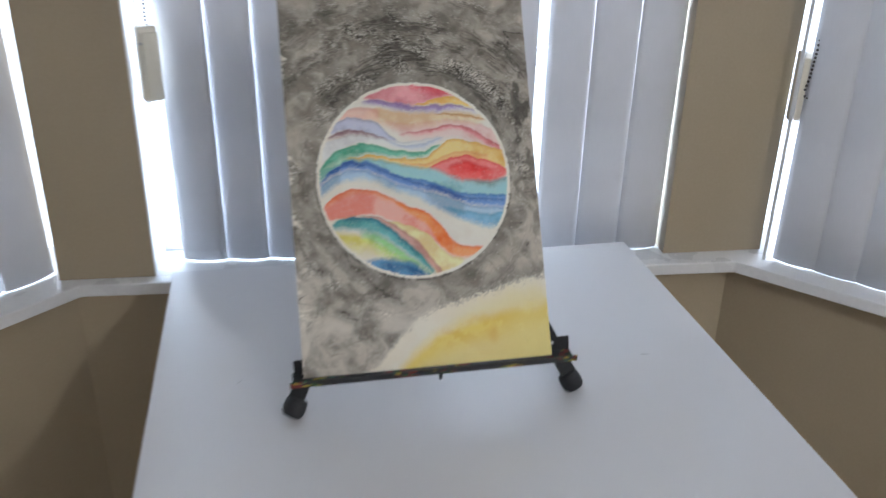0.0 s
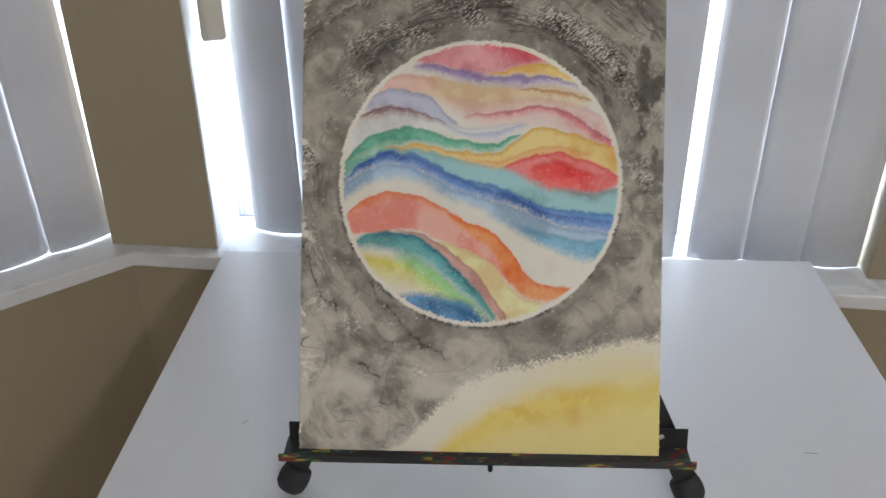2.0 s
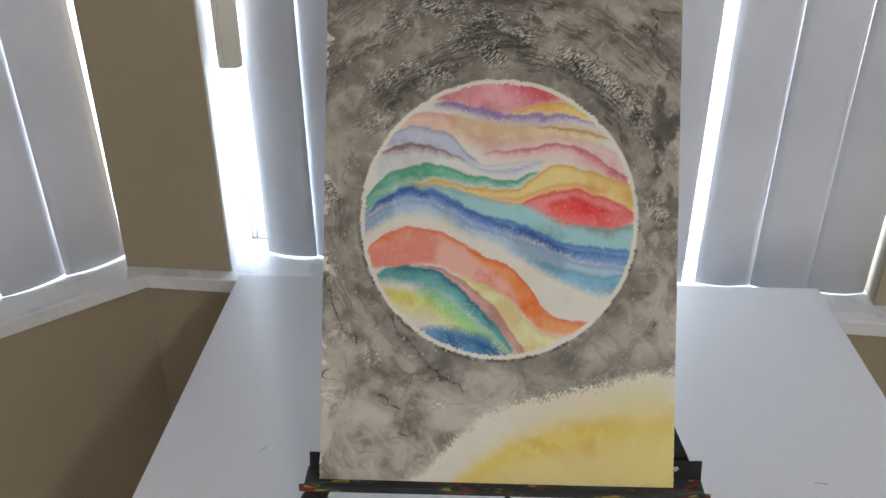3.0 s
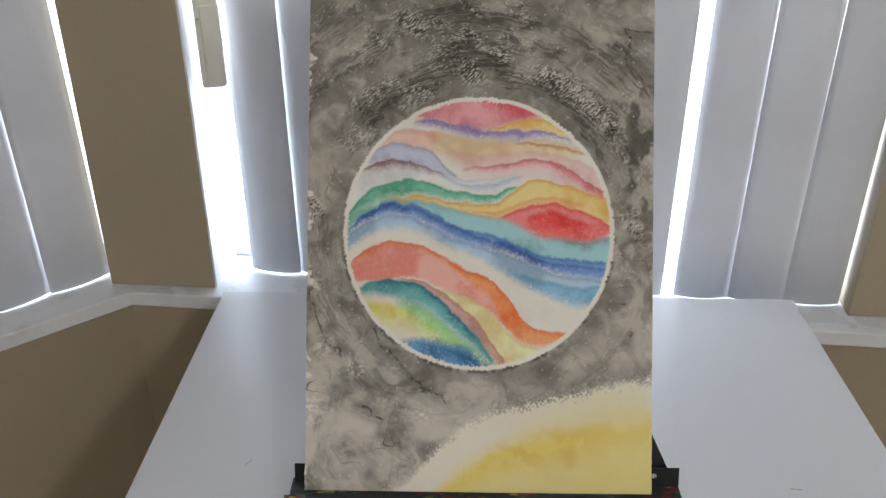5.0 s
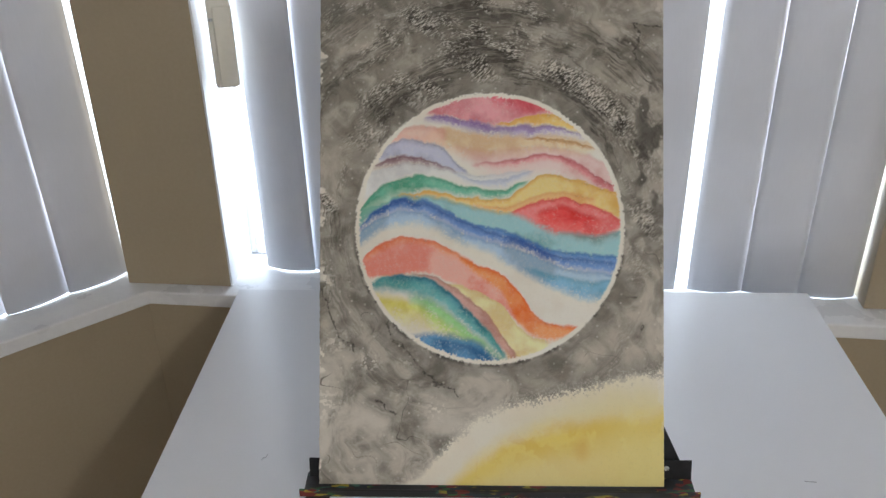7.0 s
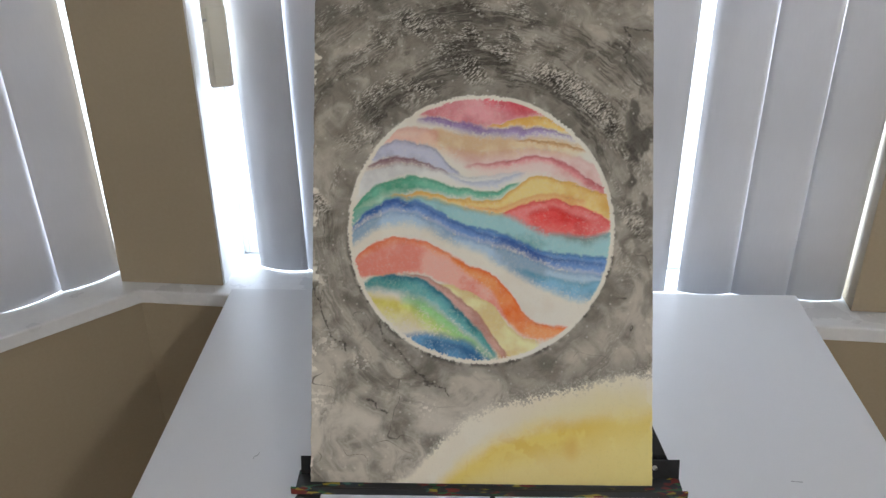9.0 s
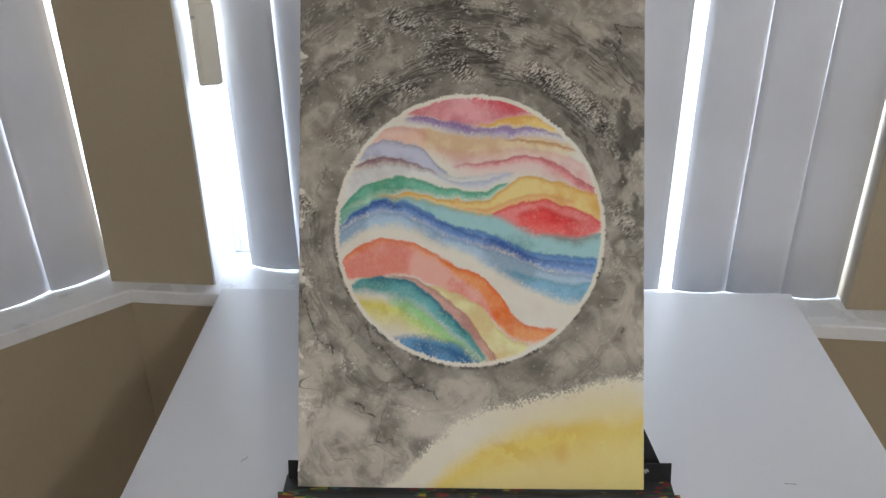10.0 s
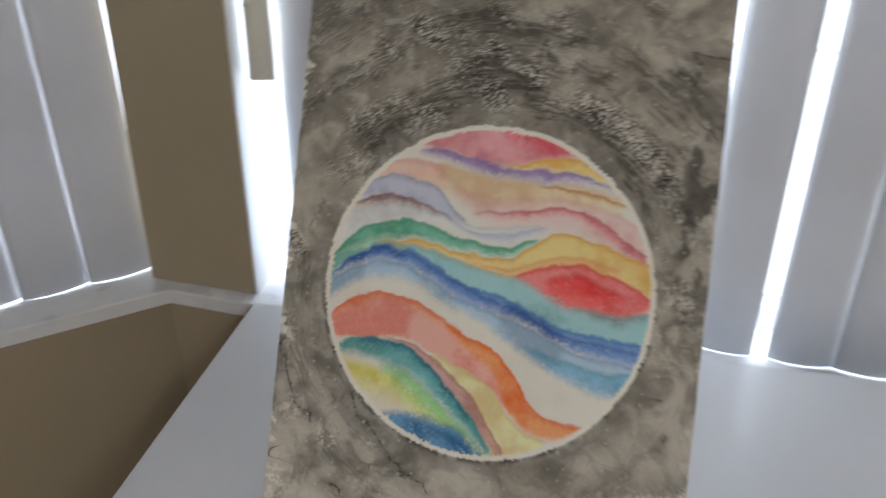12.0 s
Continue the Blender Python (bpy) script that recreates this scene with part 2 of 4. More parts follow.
# ---- the painting: washes between two edges, in units of the planet's radius ----
SHEET_W, SHEET_V0, SHEET_V1 = 0.324, -0.0165, 0.485
PLANET = (-0.0014, 0.2232, 0.1263)
WASHES = [
    # colour, edge softness, strength, upper edge, lower edge
    ((222, 170, 165), 0.05, 0.8, [(-0.75, 0.72), (0.0, 0.60), (0.5, 0.62), (0.95, 0.45)], [(-0.75, 0.60), (-0.3, 0.58), (0.0, 0.42), (0.5, 0.40), (0.95, 0.20)]),
    ((212, 116, 126), 0.02, 0.9, [(-0.6, 1.1), (0.6, 1.1)], [(-0.6, 0.93), (-0.42, 0.84), (-0.27, 0.83), (-0.11, 0.78), (0.10, 0.77), (0.31, 0.83), (0.6, 0.88)]),
    ((204, 44, 62), 0.06, 0.85, [(0.0, 1.1), (0.52, 1.05)], [(0.0, 0.96), (0.15, 0.92), (0.28, 0.84), (0.40, 0.86), (0.52, 0.92)]),
    ((228, 176, 66), 0.015, 0.9, [(0.04, 0.77), (0.18, 0.80), (0.35, 0.84), (0.49, 0.85), (0.70, 0.73)], [(0.04, 0.76), (0.18, 0.76), (0.35, 0.77), (0.49, 0.76), (0.70, 0.71)]),
    ((220, 182, 128), 0.05, 0.8, [(-0.50, 0.68), (-0.44, 0.72), (-0.11, 0.72), (0.06, 0.70), (0.31, 0.70), (0.47, 0.71), (0.80, 0.63)], [(-0.50, 0.67), (-0.44, 0.65), (-0.10, 0.55), (0.19, 0.56), (0.43, 0.59), (0.72, 0.57), (0.80, 0.60)]),
    ((190, 132, 66), 0.012, 0.7, [(0.25, 0.68), (0.45, 0.68), (0.62, 0.66), (0.82, 0.57)], [(0.25, 0.67), (0.45, 0.65), (0.62, 0.62), (0.82, 0.56)]),
    ((220, 160, 140), 0.03, 0.8, [(-0.77, 0.66), (-0.64, 0.75), (-0.48, 0.77), (-0.31, 0.72)], [(-0.77, 0.63), (-0.64, 0.65), (-0.48, 0.63), (-0.31, 0.64)]),
    ((140, 108, 172), 0.024, 0.88, [(-0.50, 0.82), (-0.36, 0.85), (-0.27, 0.84), (-0.11, 0.80), (0.06, 0.76), (0.31, 0.77), (0.47, 0.77), (0.74, 0.69)], [(-0.50, 0.81), (-0.36, 0.79), (-0.27, 0.77), (-0.11, 0.73), (0.06, 0.71), (0.31, 0.70), (0.47, 0.72), (0.74, 0.68)]),
    ((196, 86, 92), 0.022, 0.85, [(-0.14, 0.475), (0.06, 0.49), (0.27, 0.54), (0.43, 0.55), (0.60, 0.51), (0.76, 0.42), (0.95, 0.32)], [(-0.14, 0.47), (0.06, 0.46), (0.27, 0.49), (0.43, 0.50), (0.60, 0.45), (0.76, 0.35), (0.95, 0.23)]),
    ((160, 164, 190), 0.02, 0.85, [(-0.87, 0.54), (-0.68, 0.66), (-0.48, 0.65), (-0.35, 0.61), (-0.27, 0.52), (-0.15, 0.42)], [(-0.87, 0.50), (-0.68, 0.53), (-0.48, 0.50), (-0.35, 0.45), (-0.27, 0.42), (-0.15, 0.40)]),
    ((200, 204, 212), 0.03, 0.6, [(-0.95, 0.40), (-0.6, 0.50), (-0.3, 0.44), (0.0, 0.40), (0.3, 0.44)], [(-0.95, 0.20), (-0.6, 0.39), (-0.3, 0.36), (0.0, 0.32), (0.3, 0.38)]),
    ((122, 76, 90), 0.022, 0.85, [(-0.91, 0.45), (-0.72, 0.54), (-0.56, 0.54), (-0.43, 0.51), (-0.23, 0.42)], [(-0.91, 0.44), (-0.72, 0.48), (-0.56, 0.49), (-0.43, 0.47), (-0.23, 0.41)]),
    ((164, 174, 200), 0.02, 0.6, [(-0.28, 0.42), (-0.06, 0.36), (0.10, 0.37), (0.34, 0.43)], [(-0.28, 0.41), (-0.06, 0.32), (0.10, 0.32), (0.34, 0.41)]),
    ((112, 172, 178), 0.02, 0.9, [(-1.0, 0.12), (-0.85, 0.17), (-0.64, 0.25), (-0.47, 0.24), (-0.23, 0.20), (-0.02, 0.15), (0.19, 0.13), (0.36, 0.07), (0.60, -0.02), (1.0, -0.01)], [(-1.0, 0.0), (-0.85, 0.12), (-0.68, 0.20), (-0.47, 0.18), (-0.35, 0.13), (-0.14, 0.02), (0.11, -0.04), (0.48, -0.17), (0.69, -0.22), (1.0, -0.23)]),
    ((54, 156, 120), 0.022, 0.92, [(-1.0, 0.10), (-0.85, 0.28), (-0.68, 0.37), (-0.52, 0.40), (-0.31, 0.35), (-0.10, 0.30), (0.10, 0.30), (0.30, 0.36)], [(-1.0, 0.08), (-0.85, 0.19), (-0.68, 0.26), (-0.47, 0.28), (-0.23, 0.25), (-0.02, 0.23), (0.14, 0.25), (0.30, 0.34)]),
    ((130, 190, 160), 0.03, 0.7, [(-1.0, 0.10), (-0.85, 0.21), (-0.72, 0.28), (-0.55, 0.30)], [(-1.0, 0.02), (-0.85, 0.13), (-0.72, 0.20), (-0.55, 0.27)]),
    ((226, 178, 84), 0.016, 0.95, [(-0.70, 0.245), (-0.47, 0.27), (-0.23, 0.24), (-0.02, 0.22), (0.21, 0.27), (0.31, 0.35), (0.48, 0.41), (0.64, 0.37), (0.85, 0.30), (1.0, 0.26)], [(-0.70, 0.24), (-0.47, 0.23), (-0.23, 0.19), (-0.02, 0.14), (0.19, 0.12), (0.35, 0.17), (0.52, 0.20), (0.73, 0.16), (0.89, 0.10), (1.0, 0.06)]),
    ((224, 140, 80), 0.03, 0.6, [(-0.15, 0.19), (0.0, 0.17), (0.2, 0.19), (0.4, 0.26), (0.6, 0.27), (0.8, 0.22)], [(-0.15, 0.18), (0.0, 0.14), (0.2, 0.12), (0.4, 0.19), (0.6, 0.20), (0.8, 0.16)]),
    ((226, 84, 82), 0.022, 0.97, [(0.15, 0.12), (0.35, 0.20), (0.52, 0.23), (0.73, 0.19), (0.89, 0.12), (1.0, 0.05)], [(0.15, 0.11), (0.36, 0.03), (0.52, -0.03), (0.73, -0.05), (0.89, -0.04), (1.0, 0.02)]),
    ((216, 22, 16), 0.06, 0.97, [(0.34, 0.12), (0.48, 0.17), (0.64, 0.15), (0.84, 0.07)], [(0.34, 0.08), (0.48, 0.02), (0.64, -0.01), (0.84, 0.03)]),
    ((112, 130, 128), 0.03, 0.7, [(0.5, -0.03), (0.65, -0.05), (0.8, -0.05), (0.98, -0.03)], [(0.5, -0.04), (0.65, -0.08), (0.8, -0.09), (0.98, -0.07)]),
    ((132, 168, 196), 0.03, 0.85, [(-1.0, -0.02), (-0.85, 0.07), (-0.68, 0.13), (-0.51, 0.13), (-0.35, 0.05), (-0.14, -0.05), (0.11, -0.12), (0.27, -0.16), (0.48, -0.25), (0.69, -0.31), (1.0, -0.33)], [(-1.0, -0.14), (-0.80, -0.01), (-0.64, 0.04), (-0.43, 0.01), (-0.22, -0.09), (0.03, -0.20), (0.28, -0.34), (0.48, -0.44), (0.69, -0.50), (1.0, -0.52)]),
    ((72, 148, 184), 0.04, 0.8, [(0.25, -0.28), (0.48, -0.33), (0.69, -0.38), (1.0, -0.38)], [(0.25, -0.29), (0.48, -0.42), (0.69, -0.49), (1.0, -0.51)]),
    ((52, 108, 182), 0.030, 0.92, [(-1.0, 0.0), (-0.85, 0.14), (-0.68, 0.22), (-0.52, 0.22), (-0.35, 0.15), (-0.14, 0.05), (0.11, -0.01), (0.27, -0.07), (0.48, -0.14), (0.69, -0.18), (1.0, -0.20)], [(-1.0, -0.02), (-0.85, 0.07), (-0.68, 0.13), (-0.51, 0.12), (-0.35, 0.05), (-0.14, -0.06), (0.11, -0.12), (0.27, -0.16), (0.48, -0.25), (0.69, -0.31), (1.0, -0.34)]),
    ((24, 62, 150), 0.030, 0.7, [(-0.9, 0.11), (-0.68, 0.21), (-0.52, 0.20), (-0.3, 0.10), (-0.05, 0.0), (0.2, -0.07), (0.5, -0.18), (0.95, -0.25)], [(-0.9, 0.09), (-0.68, 0.16), (-0.52, 0.16), (-0.3, 0.05), (-0.05, -0.05), (0.2, -0.11), (0.5, -0.23), (0.95, -0.28)]),
    ((232, 136, 118), 0.014, 0.95, [(-0.98, -0.24), (-0.80, -0.11), (-0.64, -0.07), (-0.47, -0.08), (-0.31, -0.13), (-0.18, -0.23), (-0.01, -0.30), (0.11, -0.35), (0.22, -0.47), (0.32, -0.61)], [(-0.98, -0.36), (-0.72, -0.36), (-0.51, -0.32), (-0.39, -0.35), (-0.22, -0.44), (-0.05, -0.50), (0.11, -0.59), (0.22, -0.70), (0.32, -0.74)]),
    ((230, 118, 60), 0.03, 0.8, [(-0.95, -0.22), (-0.80, -0.11), (-0.64, -0.07), (-0.47, -0.08), (-0.31, -0.13), (-0.1, -0.26)], [(-0.95, -0.25), (-0.80, -0.16), (-0.64, -0.11), (-0.47, -0.12), (-0.31, -0.19), (-0.1, -0.29)]),
    ((232, 110, 34), 0.022, 0.95, [(-0.24, -0.18), (-0.18, -0.22), (-0.01, -0.30), (0.11, -0.35), (0.22, -0.47), (0.32, -0.61), (0.49, -0.70), (0.67, -0.73)], [(-0.24, -0.20), (-0.18, -0.27), (-0.01, -0.39), (0.11, -0.50), (0.22, -0.71), (0.36, -0.81), (0.51, -0.82), (0.67, -0.75)]),
    ((224, 202, 136), 0.02, 0.9, [(-0.45, -0.375), (-0.22, -0.43), (-0.05, -0.48), (0.11, -0.58), (0.24, -0.75), (0.45, -0.83)], [(-0.45, -0.38), (-0.26, -0.47), (-0.09, -0.59), (0.03, -0.73), (0.16, -0.99), (0.45, -1.01)]),
    ((184, 124, 112), 0.025, 0.9, [(-0.60, -0.32), (-0.39, -0.36), (-0.22, -0.47), (-0.05, -0.60), (0.07, -0.75), (0.22, -0.95)], [(-0.60, -0.33), (-0.39, -0.44), (-0.22, -0.58), (-0.05, -0.75), (0.07, -0.88), (0.22, -1.01)]),
    ((216, 204, 66), 0.08, 0.9, [(-0.88, -0.48), (-0.63, -0.53), (-0.47, -0.58), (-0.30, -0.70), (-0.1, -0.82)], [(-0.88, -0.60), (-0.68, -0.67), (-0.47, -0.70), (-0.30, -0.80), (-0.1, -0.88)]),
    ((98, 186, 74), 0.07, 0.85, [(-0.62, -0.49), (-0.51, -0.50), (-0.34, -0.59), (-0.22, -0.68), (-0.05, -0.82), (0.14, -0.98)], [(-0.62, -0.50), (-0.47, -0.62), (-0.30, -0.75), (-0.13, -0.86), (-0.01, -0.93), (0.14, -1.02)]),
    ((40, 146, 148), 0.03, 0.9, [(-0.92, -0.41), (-0.68, -0.34), (-0.51, -0.36), (-0.34, -0.44), (-0.18, -0.58), (-0.01, -0.75), (0.14, -0.95)], [(-0.92, -0.46), (-0.68, -0.47), (-0.51, -0.51), (-0.34, -0.59), (-0.22, -0.68), (-0.05, -0.82), (0.14, -1.0)]),
    ((14, 90, 120), 0.03, 0.75, [(-0.78, -0.37), (-0.68, -0.34), (-0.51, -0.36), (-0.34, -0.44), (-0.18, -0.58), (0.0, -0.77)], [(-0.78, -0.38), (-0.68, -0.38), (-0.51, -0.41), (-0.34, -0.51), (-0.18, -0.64), (0.0, -0.79)]),
    ((34, 108, 164), 0.07, 0.95, [(-0.66, -0.80), (-0.38, -0.76), (-0.22, -0.79), (-0.05, -0.86), (0.10, -0.97)], [(-0.66, -0.86), (-0.38, -1.02), (-0.22, -1.06), (-0.05, -1.06), (0.10, -1.05)]),
    ((14, 66, 122), 0.06, 0.7, [(-0.45, -0.82), (-0.3, -0.81), (-0.15, -0.86), (0.05, -0.95)], [(-0.45, -0.84), (-0.3, -0.89), (-0.15, -0.95), (0.05, -0.98)]),
]
# edges of the grey sky and of the yellow star, in metres on the sheet
GREY_EDGE = [(-0.162, -0.0669), (-0.116, -0.0369), (-0.0784, -0.0157), (-0.07, -0.0114), (-0.0393, 0.0217), (-0.0086, 0.0454), (0.0352, 0.0623), (0.0789, 0.0719), (0.1447, 0.0863), (0.162, 0.0903)]
STAR_EDGE = [(-0.1, -0.0665), (-0.063, -0.0365), (-0.0366, -0.0112), (-0.0171, 0.0067), (0.0136, 0.0262), (0.0531, 0.0394), (0.0921, 0.0495), (0.1357, 0.056), (0.162, 0.056)]
PIGMENT = 1.45


TABLE_OF_CHANCE = np.random.RandomState(11).rand(256, 256)


def value_noise(x, y, seed=0):
    """Smooth random values over a plane, 0 to 1."""
    xi, yi = np.floor(x).astype(int), np.floor(y).astype(int)
    fx, fy = x - xi, y - yi
    fx, fy = fx * fx * fx * (fx * (fx * 6 - 15) + 10), fy * fy * fy * (fy * (fy * 6 - 15) + 10)
    xi, yi = xi + seed * 37, yi + seed * 59
    c = TABLE_OF_CHANCE
    low = c[yi % 256, xi % 256] * (1 - fx) + c[yi % 256, (xi + 1) % 256] * fx
    high = c[(yi + 1) % 256, xi % 256] * (1 - fx) + c[(yi + 1) % 256, (xi + 1) % 256] * fx
    return low * (1 - fy) + high * fy


def cloud(x, y, seed=0, octaves=5, rough=0.55):
    """Noise summed over octaves, spread to about 0 to 1."""
    total, amp, norm = 0.0, 1.0, 0.0
    for k in range(octaves):
        turn = 0.7 * k
        u, v = x * math.cos(turn) - y * math.sin(turn), x * math.sin(turn) + y * math.cos(turn)
        total = total + amp * value_noise(u * 2 ** k + 17.3 * k, v * 2 ** k - 9.1 * k, seed + k)
        norm += amp
        amp *= rough
    return np.clip((total / norm - 0.5) * 1.6 + 0.5, 0, 1)


def ease(v, lo, hi):
    t = np.clip((v - lo) / (hi - lo), 0, 1)
    return t * t * (3 - 2 * t)


def edge_line(x, points):
    """A smooth line through the points (cubic between them)."""
    px, py = np.array([p[0] for p in points]), np.array([p[1] for p in points])
    slope = np.gradient(py, px)
    k = np.clip(np.searchsorted(px, x) - 1, 0, len(px) - 2)
    h = px[k + 1] - px[k]
    t = np.clip((x - px[k]) / h, 0, 1)
    return ((1 + 2 * t) * (1 - t) ** 2 * py[k] + t * (1 - t) ** 2 * h * slope[k]
            + t * t * (3 - 2 * t) * py[k + 1] + t * t * (t - 1) * h * slope[k + 1])


def pigment_at(x, y):
    """The watercolour's own colour at places on the sheet (metres): a banded planet, a grey swirling sky, a yellow star."""
    def tint(r, g, b):
        return np.array(rgb(r, g, b, PIGMENT)[:3])

    def lay(base, m, color):
        m = np.clip(m, 0, 1)[:, None]
        return base * (1 - m) + color * m

    tooth = cloud(x * 620, y * 620, 2, 2)
    grain = cloud(x * 430, y * 430, 4, 2, 0.65)
    wobble = cloud(x * 70, y * 70, 6, 4)
    wet = cloud(x * 26, y * 26, 8, 5, 0.6)
    blotch = cloud(x * 17 + 2.5 * wet, y * 17 - 2.5 * wet, 12, 4, 0.5)
    haze = cloud(x * 9, y * 9, 15, 3, 0.5)
    jag = (grain - 0.5) * 0.007 + (wobble - 0.5) * 0.034
    a, b = (x - PLANET[0]) / PLANET[2], (y - PLANET[1]) / PLANET[2]
    radius, angle = np.hypot(a, b), np.arctan2(a, b)
    paper = lay(np.tile(tint(206, 200, 189), (len(x), 1)), ease(wet, 0.3, 0.7) * 0.5, tint(214, 210, 202))

    # sky: a loose wash with soft blooms
    warp = (cloud(x * 30, y * 30, 70, 2, 0.5) - 0.5) * 1.0
    soft = cloud(x * 30 + warp, y * 30 - warp, 71, 6, 0.62)
    bloom = cloud(x * 55 + 1.5 * warp, y * 55 + warp, 74, 5, 0.60)
    shift = (soft - 0.5) * 0.8
    patch = cloud(a * 5 + 3, b * 5, 28, 3)
    upper = ease(b + 0.30 * np.abs(a), -0.2, 1.1)
    low_left = ease(b, -0.5, -1.2) * ease(a, 0.5, -0.5)
    sky = lay(np.tile(tint(128, 122, 112), (len(x), 1)), ease(soft, 0.05, 0.95), tint(170, 163, 152))
    sky = lay(sky, upper * 0.40, tint(124, 118, 107))
    sky = lay(sky, ease(soft, 0.70, 0.0) * 0.50, tint(92, 88, 81))
    sky = lay(sky, ease(bloom, 0.45, 0.85) * (0.60 - 0.1 * upper), tint(174, 167, 156))
    sky = lay(sky, ease(bloom, 0.55, 0.05) * 0.35, tint(88, 84, 77))
    sky = lay(sky, low_left * ease(soft, 0.0, 0.90) * 0.70, tint(184, 178, 168))
    corner = ease(a, 0.85, 1.15) * ease(b, 0.95, 1.30)
    sky = lay(sky, corner * ease(bloom, 0.2, 0.8) * 0.65, tint(158, 152, 143))
    # sweeps of the brush along the planet's curve, dark with bare flecks on their outer side
    for r0, wide, force, seed in ((1.10, 0.05, 0.75, 61), (1.17, 0.09, 0.85, 68), (1.27, 0.08, 1.0, 62), (1.47, 0.05, 0.65, 63), (1.66, 0.08, 0.75, 64), (1.92, 0.07, 0.6, 66)):
        off = radius + shift * 0.26 + 0.07 * np.sin(angle * 2.3 + seed) + 0.014 * np.sin(angle * 9 + seed) + (wobble - 0.5) * 0.12 - r0
        arc = ease(angle, -2.2, -1.2) * ease(angle, 1.5, 0.8)
        push = ease(value_noise(angle * 3.1 + seed, radius * 4, seed), 0.16, 0.56) * arc * force
        fibre = ease(cloud(angle * 12, radius * 90 + shift * 5, seed + 9, 2, 0.65), 0.20, 0.70)
        body = np.exp(-(off / wide) ** 2)
        sky = lay(sky, body * push * (0.30 + 0.70 * fibre), tint(46, 42, 36))
        bare = np.exp(-((off - wide * 0.8) / (wide * 0.7)) ** 2) * push
        dry = ease(cloud(angle * 70 + 46 * radius, radius * 170 - 24 * angle, seed + 20, 2, 0.6), 0.60, 0.72) * ease(value_noise(angle * 5, radius * 7, seed + 30), 0.35, 0.60)
        sky = lay(sky, bare * dry * 0.75, tint(202, 196, 186))
    # strokes that carry the curve on below the planet, and dry scraped patches beside them
    for r0, wide, force, seed in ((1.13, 0.05, 0.45, 161), (1.33, 0.07, 0.60, 162), (1.58, 0.07, 0.45, 163)):
        off = radius + shift * 0.16 + 0.05 * np.sin(angle * 2.1 + seed) + (wobble - 0.5) * 0.08 - r0
        arc = np.where(angle < 0, ease(angle, -3.12, -2.5) * ease(angle, -1.3, -1.9), ease(angle, 1.9, 2.4) * ease(angle, 3.12, 2.6) * 0.8)
        push = ease(value_noise(angle * 2.6 + seed, radius * 3, seed), 0.10, 0.50) * arc * force
        fibre = ease(cloud(angle * 10, radius * 60 + shift * 5, seed + 9, 3, 0.65), 0.15, 0.75)
        sky = lay(sky, np.exp(-(off / wide) ** 2) * push * (0.3 + 0.7 * fibre), tint(66, 63, 58))
    drag = x * 0.62 - y * 0.78
    cross = x * 0.78 + y * 0.62
    dash = cloud(cross * 400 + 2 * warp, drag * 1250, 171, 2, 0.6)
    clump = cloud(x * 38 - 22 * drag, y * 38 + 20 * drag, 172, 4, 0.60)
    on_arc = ease(np.abs(radius - 1.20 - 0.06 * np.sin(angle * 3)), 0.16, 0.04) + ease(np.abs(radius - 1.62), 0.20, 0.05)
    sky = lay(sky, ease(dash, 0.46, 0.28) * ease(clump, 0.45, 0.75) * np.clip(on_arc, 0, 1) * ease(b, -0.4, 0.1) * 0.80, tint(36, 33, 28))
    sky = lay(sky, ease(dash, 0.66, 0.76) * ease(clump, 0.46, 0.70) * np.clip(on_arc, 0, 1) * ease(b, -0.6, 0.0) * 0.55, tint(210, 204, 194))
    for ca, cb, size in ((-0.90, -0.99, 0.07), (-1.14, -0.84, 0.08), (-0.60, -0.96, 0.06), (-0.39, -1.33, 0.07), (-1.24, -1.30, 0.12), (-1.22, -0.40, 0.06)):
        sky = lay(sky, np.exp(-((a - ca) ** 2 + (b - cb) ** 2) / size ** 2) * ease(cloud(x * 330, y * 330, 175, 2, 0.6), 0.56, 0.72) * 0.75, tint(206, 200, 190))
    # dark cracks in the dried wash
    for crack in (((-0.77, -0.68), (-0.72, -0.83), (-0.54, -0.98), (-0.50, -1.07), (-0.42, -1.155), (-0.26, -1.20), (-0.23, -1.24)),
                  ((-1.24, -0.44), (-1.19, -0.62), (-1.06, -0.83), (-1.0, -0.90)), ((-0.84, -1.29), (-0.76, -1.31), (-0.70, -1.38)), ((1.33, 1.50), (1.2, 1.49), (1.08, 1.50), (1.07, 1.38), (1.05, 1.30), (1.08, 1.24))):
        wa, wb = a + (wobble - 0.5) * 0.09 + (grain - 0.5) * 0.008, b + (soft - 0.5) * 0.07
        near = np.full(len(x), 9.0)
        for (x0, y0), (x1, y1) in zip(crack, crack[1:]):
            t = np.clip(((wa - x0) * (x1 - x0) + (wb - y0) * (y1 - y0)) / ((x1 - x0) ** 2 + (y1 - y0) ** 2), 0, 1)
            near = np.minimum(near, np.hypot(wa - x0 - t * (x1 - x0), wb - y0 - t * (y1 - y0)))
        sky = lay(sky, ease(near, 0.10, 0.0) * 0.30, tint(74, 70, 64))
        sky = lay(sky, ease(near, 0.013, 0.003) * (0.25 + 0.5 * ease(grain, 0.3, 0.6)), tint(40, 37, 33))
    # pooled lines where a wet wash dried
    veins = np.abs(cloud(x * 21 + warp, y * 21, 33, 3, 0.5) - 0.5)
    sky = lay(sky, (1 - ease(veins, 0.0, 0.010)) * ease(value_noise(x * 26, y * 26, 90), 0.60, 0.72) * (1 - 0.6 * upper) * 0.85, tint(64, 60, 54))
